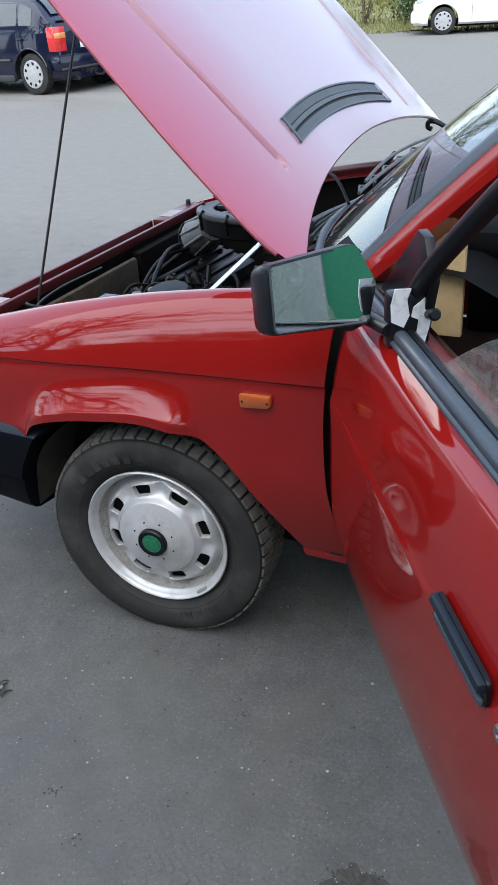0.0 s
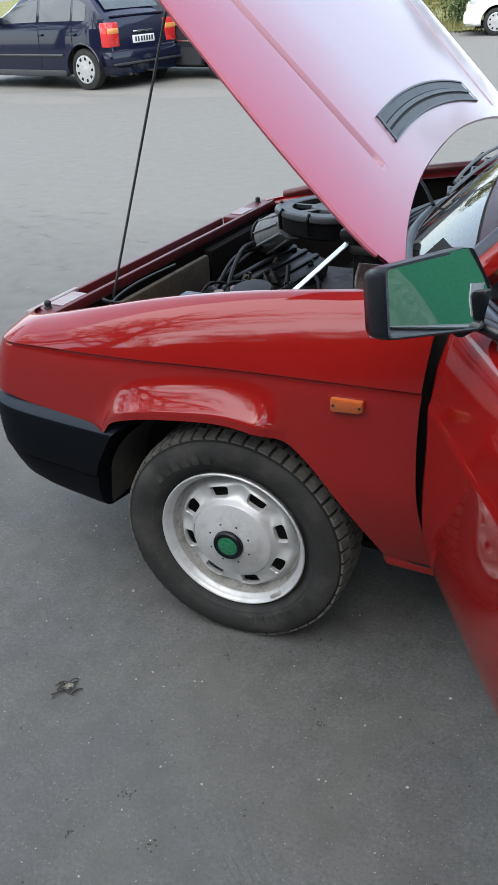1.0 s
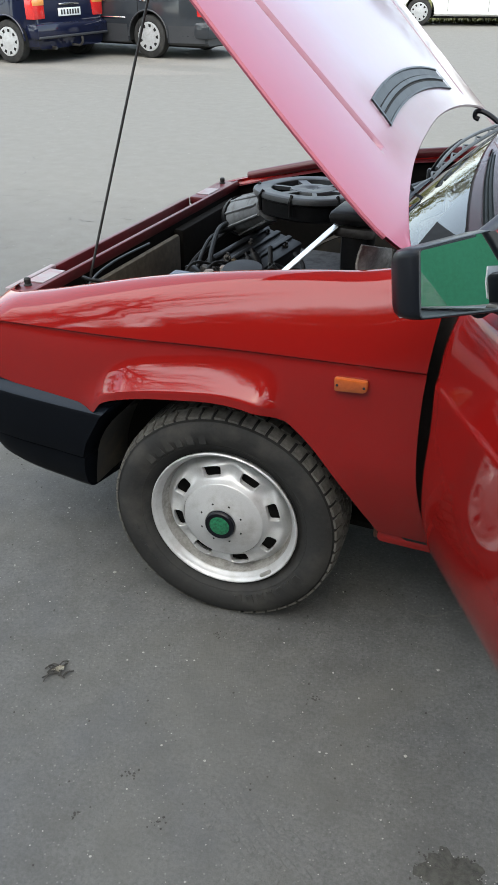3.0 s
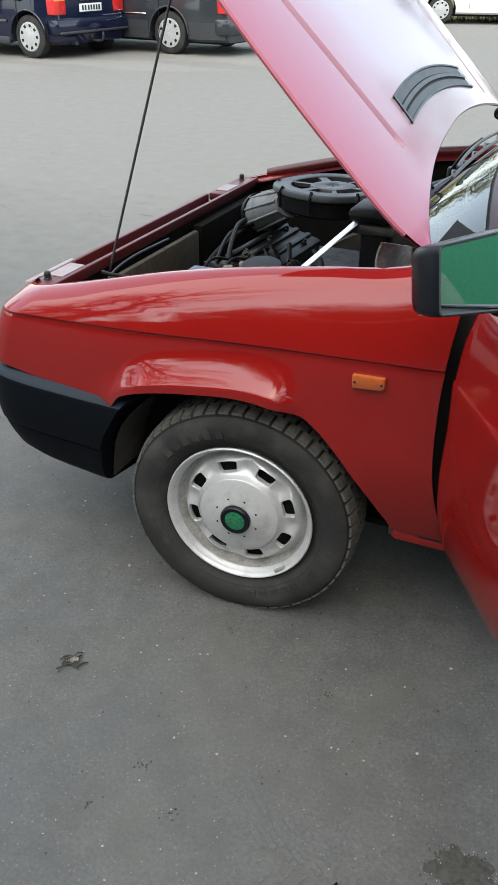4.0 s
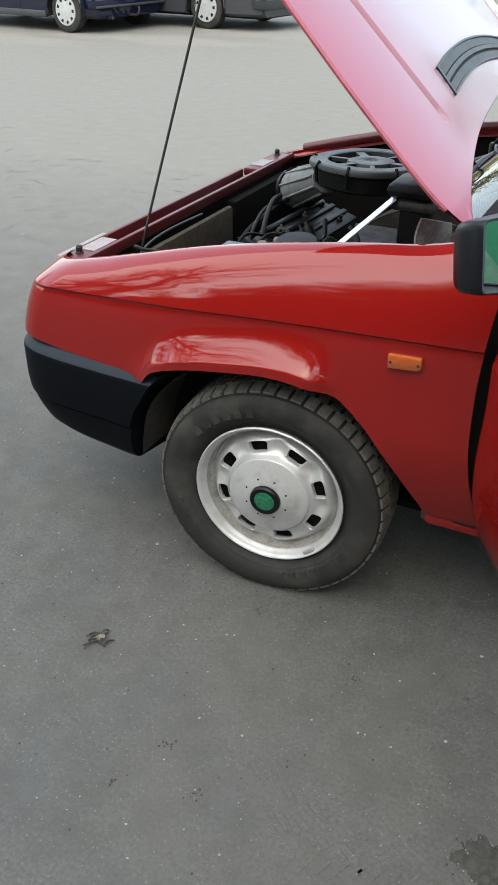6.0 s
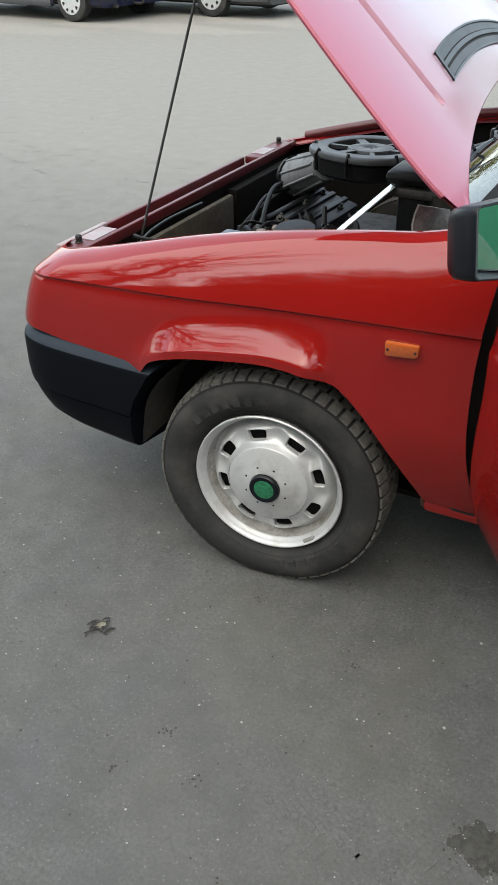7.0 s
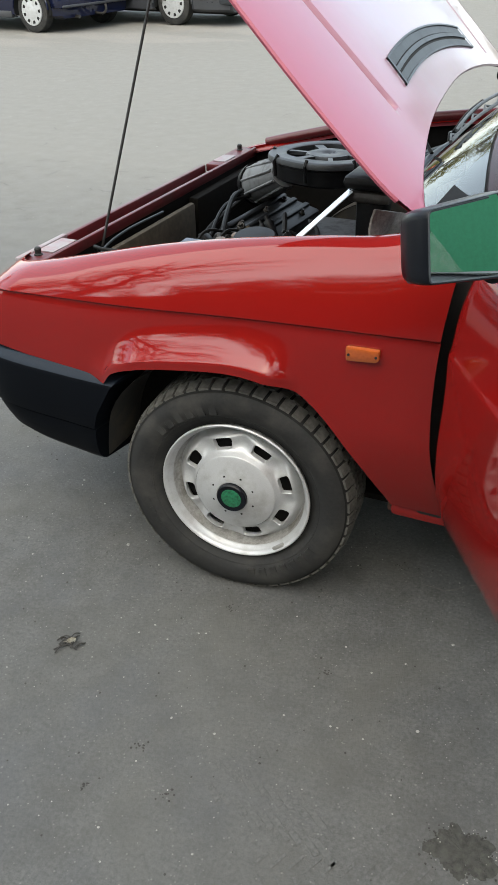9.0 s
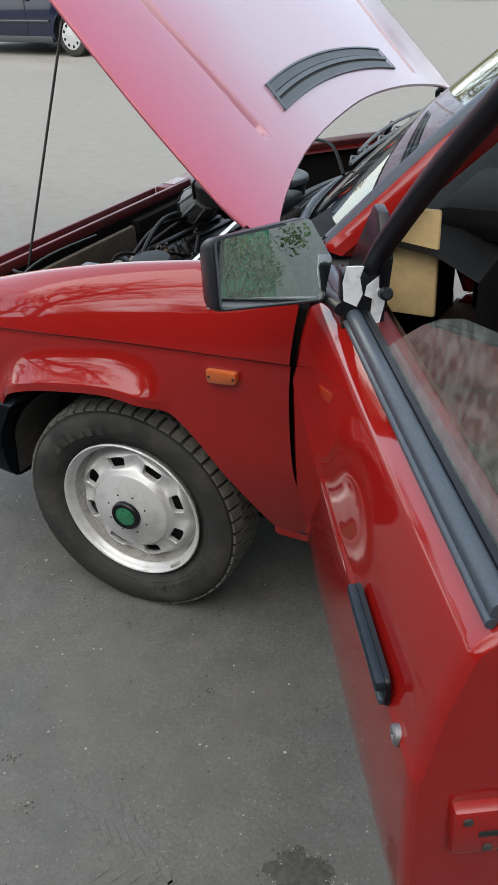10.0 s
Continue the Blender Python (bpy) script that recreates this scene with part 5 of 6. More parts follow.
sail = part("mirror_sail", bm, BLACK_PLASTIC, door, "black sail panel with worn edge")
foot = part("arm_foot", box(0.222, 0.264, -0.006, 0.060, 0.900, 0.996, 0.008, m=DOOR), BLACK_PLASTIC, sail, "scuffed black mirror foot")
ACROSS = DOOR @ Matrix.Translation((0.2635, -0.021, -0.488)) @ Matrix.Diagonal((1.0, 1.5, 1.5, 1.0)) @ Matrix(((0, 0, 1, 0), (1, 0, 0, 0), (0, 1, 0, 0), (0, 0, 0, 1)))
for chip in ([(0.011, 0.962), (0.024, 0.955), (0.030, 0.968), (0.027, 0.985), (0.031, 0.996), (0.014, 0.997), (0.010, 0.980)],
             [(0.034, 0.924), (0.046, 0.930), (0.052, 0.955), (0.054, 0.978), (0.047, 0.986), (0.034, 0.976), (0.032, 0.966), (0.040, 0.962), (0.038, 0.944)],
             [(0.022, 0.921), (0.030, 0.924), (0.028, 0.930), (0.021, 0.927)],
             [(0.050, 0.990), (0.054, 0.990), (0.055, 0.997), (0.051, 0.998)]):
    part("paint_chip", slab(chip, 0.003, m=ACROSS), WHITE_CHIP, foot, "chipped white paint")

part("adjuster_knob", lathe([(0.008, -0.010), (0.008, 0.006), (0.010, 0.008), (0.010, 0.016), (0.007, 0.020), (0, 0.020)], 20, m=DOOR @ Matrix.Translation((0.285, 0.052, 0.969)) @ Matrix.Rotation(radians(70), 4, "Y")), BLACK_PLASTIC, sail, "black mirror adjuster knob")

# ---- marks and loose bits on the asphalt ----
STAIN = material("oily_moss_stain", (0.036, 0.036, 0.031), rough=0.9, grain=0.5, scale=90, bump=0.5, stain=0.8, stain_scale=30, stain_color=(0.055, 0.054, 0.049))
STONE = material("pale_grit", (0.24, 0.235, 0.22), rough=0.85, grain=0.35, scale=200)
CRUMB = material("dark_crumbs", (0.032, 0.030, 0.028), rough=0.9, grain=0.4, scale=200)
CRACK = material("dark_crack", (0.100, 0.098, 0.092), rough=0.95, grain=0.3, scale=80)
WORN = material("dark_rubbed_asphalt", (0.076, 0.0768, 0.0745), rough=0.88, grain=0.3, scale=160, stain=0.8, stain_scale=35, stain_color=(0.086, 0.087, 0.084))


def blob(cx, cy, r, h, n=28, seed=0, bm=None, squash=1.0):
    """A low crust with a ragged outline."""
    rnd = random.Random(seed)
    bm = bm or bmesh.new()
    ph = [rnd.uniform(0, 6.28) for _ in range(4)]
    top = bm.verts.new((cx, cy, h))
    rings = []
    for k, (f, hh) in enumerate(((0.35, h), (0.7, h * 0.8), (1.0, 0.0006))):
        ring = []
        for i in range(n):
            a = i * math.tau / n
            rr = r * f * (1 + 0.16 * math.sin(2 * a + ph[0]) + 0.14 * math.sin(5 * a + ph[1]) + 0.10 * math.sin(9 * a + ph[2]) + rnd.uniform(-0.07, 0.07))
            ring.append(bm.verts.new((cx + rr * math.cos(a), cy + rr * math.sin(a) * squash, hh * rnd.uniform(0.6, 1.2) if hh > 0.001 else hh)))
        rings.append(ring)
    for i in range(n):
        bm.faces.new((top, rings[0][i], rings[0][(i + 1) % n]))
        for a, b in zip(rings, rings[1:]):
            bm.faces.new((a[i], b[i], b[(i + 1) % n], a[(i + 1) % n]))
    return bm


solo("ground_stain", blob(0.672, -0.462, 0.052, 0.003, 90, 3), STAIN, "dark mossy stain crusted on the asphalt", "stain")


def pebble(bm, x, y, r, rnd, z=0.0):
    verts = []
    n = 6
    for h, f in ((-0.2, 0.8), (0.25, 1.0), (0.6, 0.6)):
        verts.append([bm.verts.new((x + r * f * math.cos(i * math.tau / n + h) * rnd.uniform(0.7, 1.2), y + r * f * math.sin(i * math.tau / n + h) * rnd.uniform(0.7, 1.2), z + r * h)) for i in range(n)])
    for a, b in zip(verts, verts[1:]):
        for i in range(n):
            bm.faces.new((a[i], a[(i + 1) % n], b[(i + 1) % n], b[i]))
    bm.faces.new(verts[-1])


rnd = random.Random(11)
bm = bmesh.new()
for i in range(520):
    x, y = rnd.uniform(-1.3, 1.1), rnd.uniform(-0.75, 0.6)
    if (x * x + (y - 0.12) ** 2) < 0.05:
        continue
    pebble(bm, x, y, 0.0009 + 0.0022 * rnd.random() ** 3, rnd)
for i in range(500):
    pebble(bm, rnd.uniform(-6, 2.5), rnd.uniform(-0.3, 7), rnd.uniform(0.002, 0.006), rnd)
for i in range(90):
    pebble(bm, 0.672 + rnd.gauss(0, 0.028), -0.462 + rnd.gauss(0, 0.022), rnd.uniform(0.0008, 0.0018), rnd, 0.001)
solo("grit", bm, STONE, "scattered pale grit on the asphalt", "grit", kind="stuff", shade=0)
bm = bmesh.new()
for i in range(260):
    pebble(bm, rnd.uniform(-1.2, 1.1), rnd.uniform(-0.75, 0.6), rnd.uniform(0.0012, 0.0032), rnd)
for cx, cy in ((0.025, -0.062), (0.033, -0.497), (0.13, -0.57), (-0.02, -0.62), (0.305, -0.166), (0.36, 0.25)):
    for i in range(12):
        pebble(bm, cx + rnd.gauss(0, 0.008), cy + rnd.gauss(0, 0.008), rnd.uniform(0.001, 0.003), rnd)
for i in range(420):
    pebble(bm, 0.672 + rnd.gauss(0, 0.026), -0.462 + rnd.gauss(0, 0.020), rnd.uniform(0.001, 0.0026), rnd, 0.001)
solo("crumbs", bm, CRUMB, "dark crumbs of asphalt and earth", "crumbs", kind="stuff", shade=0)
# the little clump of dry leaf and root
LEAF_DRY = material("dry_leaf", (0.16, 0.15, 0.12), rough=0.9, grain=0.4, scale=150)
bm = bmesh.new()
rnd = random.Random(5)
for i in range(16):
    a = rnd.uniform(0, 6.28)
    c = Vector((-0.272 + rnd.gauss(0, 0.012), -0.322 + rnd.gauss(0, 0.008), 0.003))
    d = Vector((math.cos(a), math.sin(a), 0)) * rnd.uniform(0.006, 0.020)
    tube(curve_points([c - d, c + Vector((rnd.uniform(-0.006, 0.006), rnd.uniform(-0.006, 0.006), rnd.uniform(0.003, 0.009))), c + d], 4), 0.0016, 5, bm)
clump = solo("dry_clump", bm, CRUMB, "small clump of dark roots lying on the asphalt", "debris")
bm = bmesh.new()
for i in range(3):
    c = Vector((-0.270 + 0.007 * i, -0.322 + 0.004 * i, 0.006 + 0.002 * i))
    a = 0.7 * i
    bm.faces.new([bm.verts.new(c + Vector((math.cos(a + q) * s, math.sin(a + q) * s * 0.6, h))) for q, s, h in ((0, 0.014, 0.002), (1.2, 0.009, 0.006), (2.5, 0.012, 0.0), (4.2, 0.010, 0.003))])
part("leaf", bm, LEAF_DRY, clump, "pale withered leaf", shade=0)
# cracks far out and a crack beside the sill
bm = bmesh.new()
rnd = random.Random(21)


def crack(x, y, a, n, step, w):
    p = Vector((x, y, 0.002))
    last = None
    for i in range(n):
        side = Vector((-math.sin(a), math.cos(a), 0)) * w * (0.4 + rnd.random()) * math.sin((i + 0.5) / n * math.pi)
        cur = (bm.verts.new(p + side), bm.verts.new(p - side))
        if last:
            bm.faces.new((last[0], last[1], cur[1], cur[0]))
        last = cur
        a += rnd.uniform(-0.9, 0.9)
        p = p + Vector((math.cos(a), math.sin(a), 0)) * step


for i in range(75):
    crack(rnd.uniform(-3.9, -1.5), rnd.uniform(1.9, 3.5), rnd.uniform(-0.6, 1.2), rnd.randint(3, 6), 0.030, 0.0028)
for i in range(14):
    crack(rnd.uniform(-7, 0), rnd.uniform(3, 8), rnd.uniform(-0.6, 1.2), rnd.randint(3, 6), 0.05, 0.004)
crack(0.42, 0.20, -0.45, 8, 0.03, 0.003)
crack(0.05, -0.05, 0.5, 4, 0.008, 0.002)
solo("cracks", bm, CRACK, "fine cracks in the old asphalt", "cracks", kind="stuff", shade=0)
# faint prints of tyre treads
bm = bmesh.new()
for i in range(9):
    for j in range(2):
        c = Vector((0.20 + 0.030 * i + 0.01 * j, -0.475 - 0.004 * i - 0.055 * j, 0.0016))
        d = Vector((0.024, -0.017, 0))
        n_ = Vector((0.003, 0.0045, 0))
        k = 0.5 + 0.5 * ((i * 7 + j * 3) % 5) / 4
        bm.faces.new([bm.verts.new(c + v) for v in (d * k + n_, d * k - n_, -d * k - n_, -d * k + n_)])
for i in range(10):
    for s in (-1, 1):
        c = Vector((0.36 + 0.030 * i, -0.640 + 0.010 * i, 0.0016)) + Vector((-0.011, 0.022, 0)) * s
        d = Vector((0.012, 0.003 * s, 0)) + Vector((-0.004, 0.014, 0)) * s
        n_ = Vector((0.0022, -0.0012 * s, 0))
        bm.faces.new([bm.verts.new(c + v) for v in (d + n_, d - n_, -d - n_, -d + n_)])
solo("tread_prints", bm, WORN, "faint dark tyre tread prints on asphalt", "tread prints", kind="stuff", shade=0)
# damp patch near the parked cars
solo("damp_patch", blob(-9.3, 8.75, 0.75, 0.002, 40, 8, squash=0.22), CRACK, "dark damp patch by the parked car", "stain")
DUST = material("pale_sandy_dust", (0.172, 0.162, 0.145), rough=0.95, grain=0.2, scale=40, stain=0.8, stain_scale=3.0, stain_color=(0.15, 0.148, 0.14))
bm = bmesh.new()
for i, (x, y, r) in enumerate(((-8.6, 9.0, 1.6), (-6.6, 9.9, 1.7), (-5.0, 11.2, 1.8), (-11.0, 8.2, 1.6))):
    blob(x, y, r, 0.0030 + 0.0008 * i, 48, 40 + i, bm, squash=0.32)
solo("sandy_dust", bm, DUST, "pale sandy dust along the parked cars", "dust", kind="stuff")

# ---- parked cars ----
NAVY = material("navy_car_paint", (0.005, 0.0075, 0.025), rough=0.4, grain=0.05, scale=600, stain=0.15, stain_scale=3, stain_color=(0.010, 0.014, 0.04), coat=1.0, coat_roughness=0.03, specular_ior_level=0.05)
SLATE = material("slate_grey_car_paint", (0.026, 0.030, 0.036), rough=0.4, grain=0.05, scale=600, stain=0.25, stain_scale=3, stain_color=(0.05, 0.048, 0.046), coat=1.0, coat_roughness=0.06, specular_ior_level=0.1)
WHITE_PAINT = material("white_car_paint", (0.78, 0.78, 0.76), rough=0.4, grain=0.03, scale=600, stain=0.1, stain_scale=3, stain_color=(0.6, 0.59, 0.56), coat=1.0)
TRIM = material("grey_body_trim", (0.035, 0.037, 0.042), rough=0.55, grain=0.1, scale=200, stain=0.3, stain_scale=5)
CABIN_GLASS = material("dark_parked_car_glass", (0.035, 0.045, 0.048), rough=0.06, stain=0.5, stain_scale=1.5, stain_color=(0.09, 0.105, 0.105), coat=0.3)
RED_LAMP = material("red_lamp_lens", (0.62, 0.02, 0.02), rough=0.2, coat=1.0, grain=0.15, scale=60)
AMBER = material("amber_lamp_lens", (0.75, 0.30, 0.08), rough=0.2, coat=1.0)
PLATE = material("number_plate", (0.72, 0.73, 0.72), rough=0.45)
PLATE_INK = material("plate_bars", (0.03, 0.03, 0.03), rough=0.6)


def parked_wheel(root, x, y, r, side, label):
    m = Matrix.Translation((x, y, r)) @ Matrix.Rotation(radians(90) * -side, 4, "X")
    w = part("wheel", lathe([(r * 0.64, -0.17), (r * 0.9, -0.175), (r * 0.985, -0.15), (r, -0.11), (r, -0.05), (r * 0.97, -0.015), (r * 0.88, 0.0), (r * 0.70, 0.0), (r * 0.66, -0.012)], 40, m=m), TYRE, root, label)
    cap = part("hubcap", lathe([(r * 0.68, -0.012), (r * 0.67, 0.004), (r * 0.62, 0.008), (r * 0.50, 0.002), (r * 0.30, 0.008), (r * 0.12, 0.014), (0, 0.015)], 40, m=m), SILVER, w)
    # hubcap openings drawn as near-black plates in place of shaded holes
    for k in range(9):
        a = k * math.tau / 9
        mm = m @ Matrix.Rotation(a, 4, "Z")
        part("slot", slab([(r * 0.44, -r * 0.05), (r * 0.58, -r * 0.085), (r * 0.58, r * 0.085), (r * 0.44, r * 0.05)], 0.008, m=mm), DARK, cap, shade=0)
    return w


def parked_car(name, m, paint, roofline, half, belt, r, axles, label, trim_strip=True, tow=True, group="parked cars"):
    """A car with its rear at +x; roofline holds (x, z) from nose to tail."""
    root = thing(name, Matrix.Identity(4), label, "car", group)
    x0, x1 = roofline[0][0], roofline[-1][0]

    def zt(x):
        return table(x, *roofline)

    def wide(x):
        return half * (1 - 0.16 * smooth(x0 + 0.7, x0, x) ** 2 - 0.12 * smooth(x1 - 0.55, x1, x) ** 2)
    nx = 110

    def ring(x):
        top, w = zt(x), wide(x)
        b = min(belt + 0.03 * (x - x0) / (x1 - x0), top - 0.02)
        g = max(0.0, (top - b) / 0.52)
        return [(w * 0.90, 0.20), (w * 0.975, 0.24), (w * 0.995, 0.34), (w, 0.46), (w * 1.0, 0.56), (w * 0.998, 0.66), (w * 0.985, b - 0.10), (w * 0.965, b),
                (w * (0.965 - 0.07 * g), b + (top - b) * 0.35), (w * (0.965 - 0.14 * g), b + (top - b) * 0.7), (w * (0.93 - 0.22 * g), top - 0.03 * min(1, g * 2)), (w * 0.5, top + 0.012), (0, top + 0.02)]

    def half_sheet(side):
        bm = sheet(lambda u, v: (x0 + (x1 - x0) * u, side * ring(x0 + (x1 - x0) * u)[int(round(v * 12))][0], ring(x0 + (x1 - x0) * u)[int(round(v * 12))][1]), nx, 12)
        cut = [f for f in bm.faces if any((f.calc_center_median().xz - Vector((ax, r))).length < r + 0.055 for ax in axles) and f.calc_center_median().z < r * 2 + 0.2 and abs(f.calc_center_median().y) > half * 0.6]
        bmesh.ops.delete(bm, geom=cut, context="FACES")
        for v in bm.verts:
            if v.is_boundary and v.co.z > 0.21 and abs(v.co.y) > half * 0.6:
                for ax in axles:
                    dx, dz = v.co.x - ax, v.co.z - r
                    far = math.hypot(dx, dz)
                    if abs(far - r - 0.055) < 0.11:
                        v.co.x, v.co.z = ax + dx / far * (r + 0.055), r + dz / far * (r + 0.055)
        return bm
    bm = merge(half_sheet(1), half_sheet(-1))
    for xe in (x0, x1):
        rr = ring(xe)
        vs = [bm.verts.new((xe, w_, z_)) for w_, z_ in rr] + [bm.verts.new((xe, -w_, z_)) for w_, z_ in reversed(rr[:-1])]
        bm.faces.new(vs)
    bmesh.ops.remove_doubles(bm, verts=bm.verts[:], dist=0.0008)
    bmesh.ops.transform(bm, matrix=m, verts=bm.verts[:])
    body = part("body", bm, paint, root)
    for ax in axles:
        for side in (-1, 1):
            def liner(u, v):
                a = math.pi * (u * 1.1 - 0.05)
                return m @ Vector((ax + (r + 0.06) * math.cos(a), side * (wide(ax) - 0.30 * v - 0.006), r + (r + 0.06) * math.sin(a)))
            part("wheel_housing", sheet(liner, 16, 2), DARK, root)
            w = parked_wheel(root, 0, 0, r, side, "")
            for o in (w, *w.children_recursive):
                o.data.transform(m @ Matrix.Translation((ax, side * (wide(ax) - 0.02), 0)))
    # windows along both sides
    def pane(xa, xb, side, low=0.05, high=0.78):
        def place(u, v):
            x = xa + (xb - xa) * u
            rr = ring(x)
            zb, ztop = rr[7][1], rr[10][1]
            z = zb + (ztop - zb) * (low + (high - low) * v)
            pts = rr[7:11]
            for (wa, za), (wb, zb2) in zip(pts, pts[1:]):
                if za <= z <= zb2:
                    w_ = wa + (wb - wa) * (z - za) / max(1e-6, zb2 - za)
                    break
            else:
                w_ = pts[-1][0]
            return m @ Vector((x, side * (w_ + 0.004), z))
        return sheet(place, 10, 6)
    return root, body, ring, pane, zt, wide


def place_at(x, y, turn):
    return Matrix.Translation((x, y, 0)) @ Matrix.Rotation(radians(turn), 4, "Z")


def dress_rear(root, m, x1, half, z_plate, lamp_box, lamp_z, tow):
    p = part("number_plate", box(x1 + 0.004, x1 + 0.016, -0.25, 0.25, z_plate - 0.055, z_plate + 0.055, 0.004, m=m), PLATE, root, "white plate with dark bars")
    for i in range(7):
        y = -0.18 + 0.06 * i + (0.012 if i > 1 else 0)
        part("bar", box(x1 + 0.015, x1 + 0.018, y - 0.019, y + 0.019, z_plate - 0.034, z_plate + 0.034, 0, m=m), PLATE_INK, p, shade=0)
    for side in (-1, 1):
        lamp_ = part("tail_lamp", box(x1 - 0.16, x1 + 0.012, side * (half - 0.02 - lamp_box) - lamp_box, side * (half - 0.02 - lamp_box) + lamp_box, lamp_z[0], lamp_z[1], 0.02, m=m), RED_LAMP, root)
        zc = lamp_z[0] + (lamp_z[1] - lamp_z[0]) * 0.62
        part("indicator", box(x1 - 0.155, x1 + 0.016, side * (half - 0.02 - lamp_box) - lamp_box + 0.003, side * (half - 0.02 - lamp_box) + lamp_box - 0.003, zc - 0.03, zc + 0.05, 0.012, m=m), AMBER, lamp_)


# dark blue hatchback
m_blue = place_at(-8.06, 10.08, -8) @ Matrix.Translation((0, 0.72, 0))
line = [(-3.36, 0.55), (-3.30, 0.70), (-2.95, 0.86), (-2.05, 0.98), (-1.35, 1.36), (-0.7, 1.43), (-0.15, 1.39), (0.16, 1.24), (0.36, 1.06), (0.44, 0.98), (0.50, 0.78), (0.52, 0.55)]
root, body, ring_, pane_, zt_, wide_ = parked_car("car", m_blue, NAVY, line, 0.845, 0.93, 0.30, (-2.6, 0.0), "dark blue hatchback parked across the yard")
for side in (-1, 1):
    for xa, xb in ((-1.78, -0.98), (-0.92, -0.22), (-0.17, 0.10)):
        g = part("side_window", pane_(xa, xb, side), CABIN_GLASS, root)
    part("door_strip", tube([m_blue @ Vector((x, side * (wide_(x) + 0.006), 0.50)) for x in (-2.15, -1.5, -1.0, -0.42)], 0.022, 6), TRIM, root)
    part("sill_skirt", box(-2.2, -0.42, side * 0.80 - 0.04, side * 0.80 + 0.04, 0.19, 0.29, 0.02, m=m_blue), TRIM, root)
    for x in (-0.86, -0.12):
        part("door_handle", box(x - 0.09, x + 0.02, side * (wide_(x) + 0.01) - 0.012, side * (wide_(x) + 0.01) + 0.012, 0.775, 0.805, 0.006, m=m_blue), NAVY, root)
    for x in (-0.95, -0.20):
        part("door_seam", box(x - 0.003, x + 0.003, side * (wide_(x) + 0.0005) - 0.002, side * (wide_(x) + 0.0005) + 0.002, 0.32, 0.90, 0, m=m_blue), DARK, root, shade=0)
    part("wing_mirror", box(-1.86, -1.74, side * 0.93 - 0.10, side * 0.93 + 0.10, 0.93, 1.06, 0.035, m=m_blue), NAVY, root)
    def arch_lip(k):
        a = math.pi * (0.02 + 0.96 * k)
        return m_blue @ Vector((0.36 * math.cos(a), side * (wide_(0) + 0.004), 0.30 + 0.36 * math.sin(a)))
    part("arch_lip", tube([arch_lip(i / 20) for i in range(21)], 0.014, 6), NAVY, root)
part("rear_window", sheet(lambda u, v: m_blue @ Vector((0.0 + 0.33 * v + 0.016, (u - 0.5) * (1.10 + 0.10 * v), zt_(0.0 + 0.33 * v) + 0.022)), 8, 8), CABIN_GLASS, root)
part("spoiler", box(0.30, 0.46, -0.60, 0.60, 1.005, 1.035, 0.012, m=m_blue), NAVY, root)
bumper_ = part("rear_bumper", box(0.33, 0.60, -0.80, 0.80, 0.33, 0.545, 0.05, m=m_blue), NAVY, root)
part("bumper_trim", box(0.42, 0.612, -0.78, 0.78, 0.345, 0.38, 0.012, m=m_blue), TRIM, bumper_)
dress_rear(root, m_blue, 0.512, 0.80, 0.68, 0.12, (0.60, 0.94), True)
part("hatch_badge", box(0.50, 0.525, -0.22, 0.22, 0.775, 0.80, 0.004, m=m_blue), CHROME, root)
part("tow_bar", tube(curve_points([m_blue @ Vector(p) for p in ((0.40, 0.0, 0.24), (0.65, 0.0, 0.22), (0.73, 0.0, 0.27), (0.73, 0.0, 0.35))]), 0.018, 8), GREY_METAL, root)
part("exhaust", tube([m_blue @ Vector((0.15, -0.42, 0.21)), m_blue @ Vector((0.60, -0.45, 0.21))], 0.024, 10), GREY_METAL, root)
part("underbody", box(-3.0, 0.30, -0.62, 0.62, 0.20, 0.30, 0.02, m=m_blue), DARK, root)

# slate grey estate
m_grey = place_at(-6.46, 11.5, -8) @ Matrix.Translation((0, 0.76, 0))
line = [(-3.66, 0.55), (-3.60, 0.76), (-3.2, 0.88), (-2.15, 0.98), (-1.45, 1.38), (-0.7, 1.45), (0.5, 1.43), (0.78, 1.36), (0.96, 1.0), (1.02, 0.78), (1.04, 0.55)]
root, body, ring_, pane_, zt_, wide_ = parked_car("car", m_grey, SLATE, line, 0.87, 0.95, 0.31, (-2.8, 0.0), "slate grey estate car with dusty lower panels")
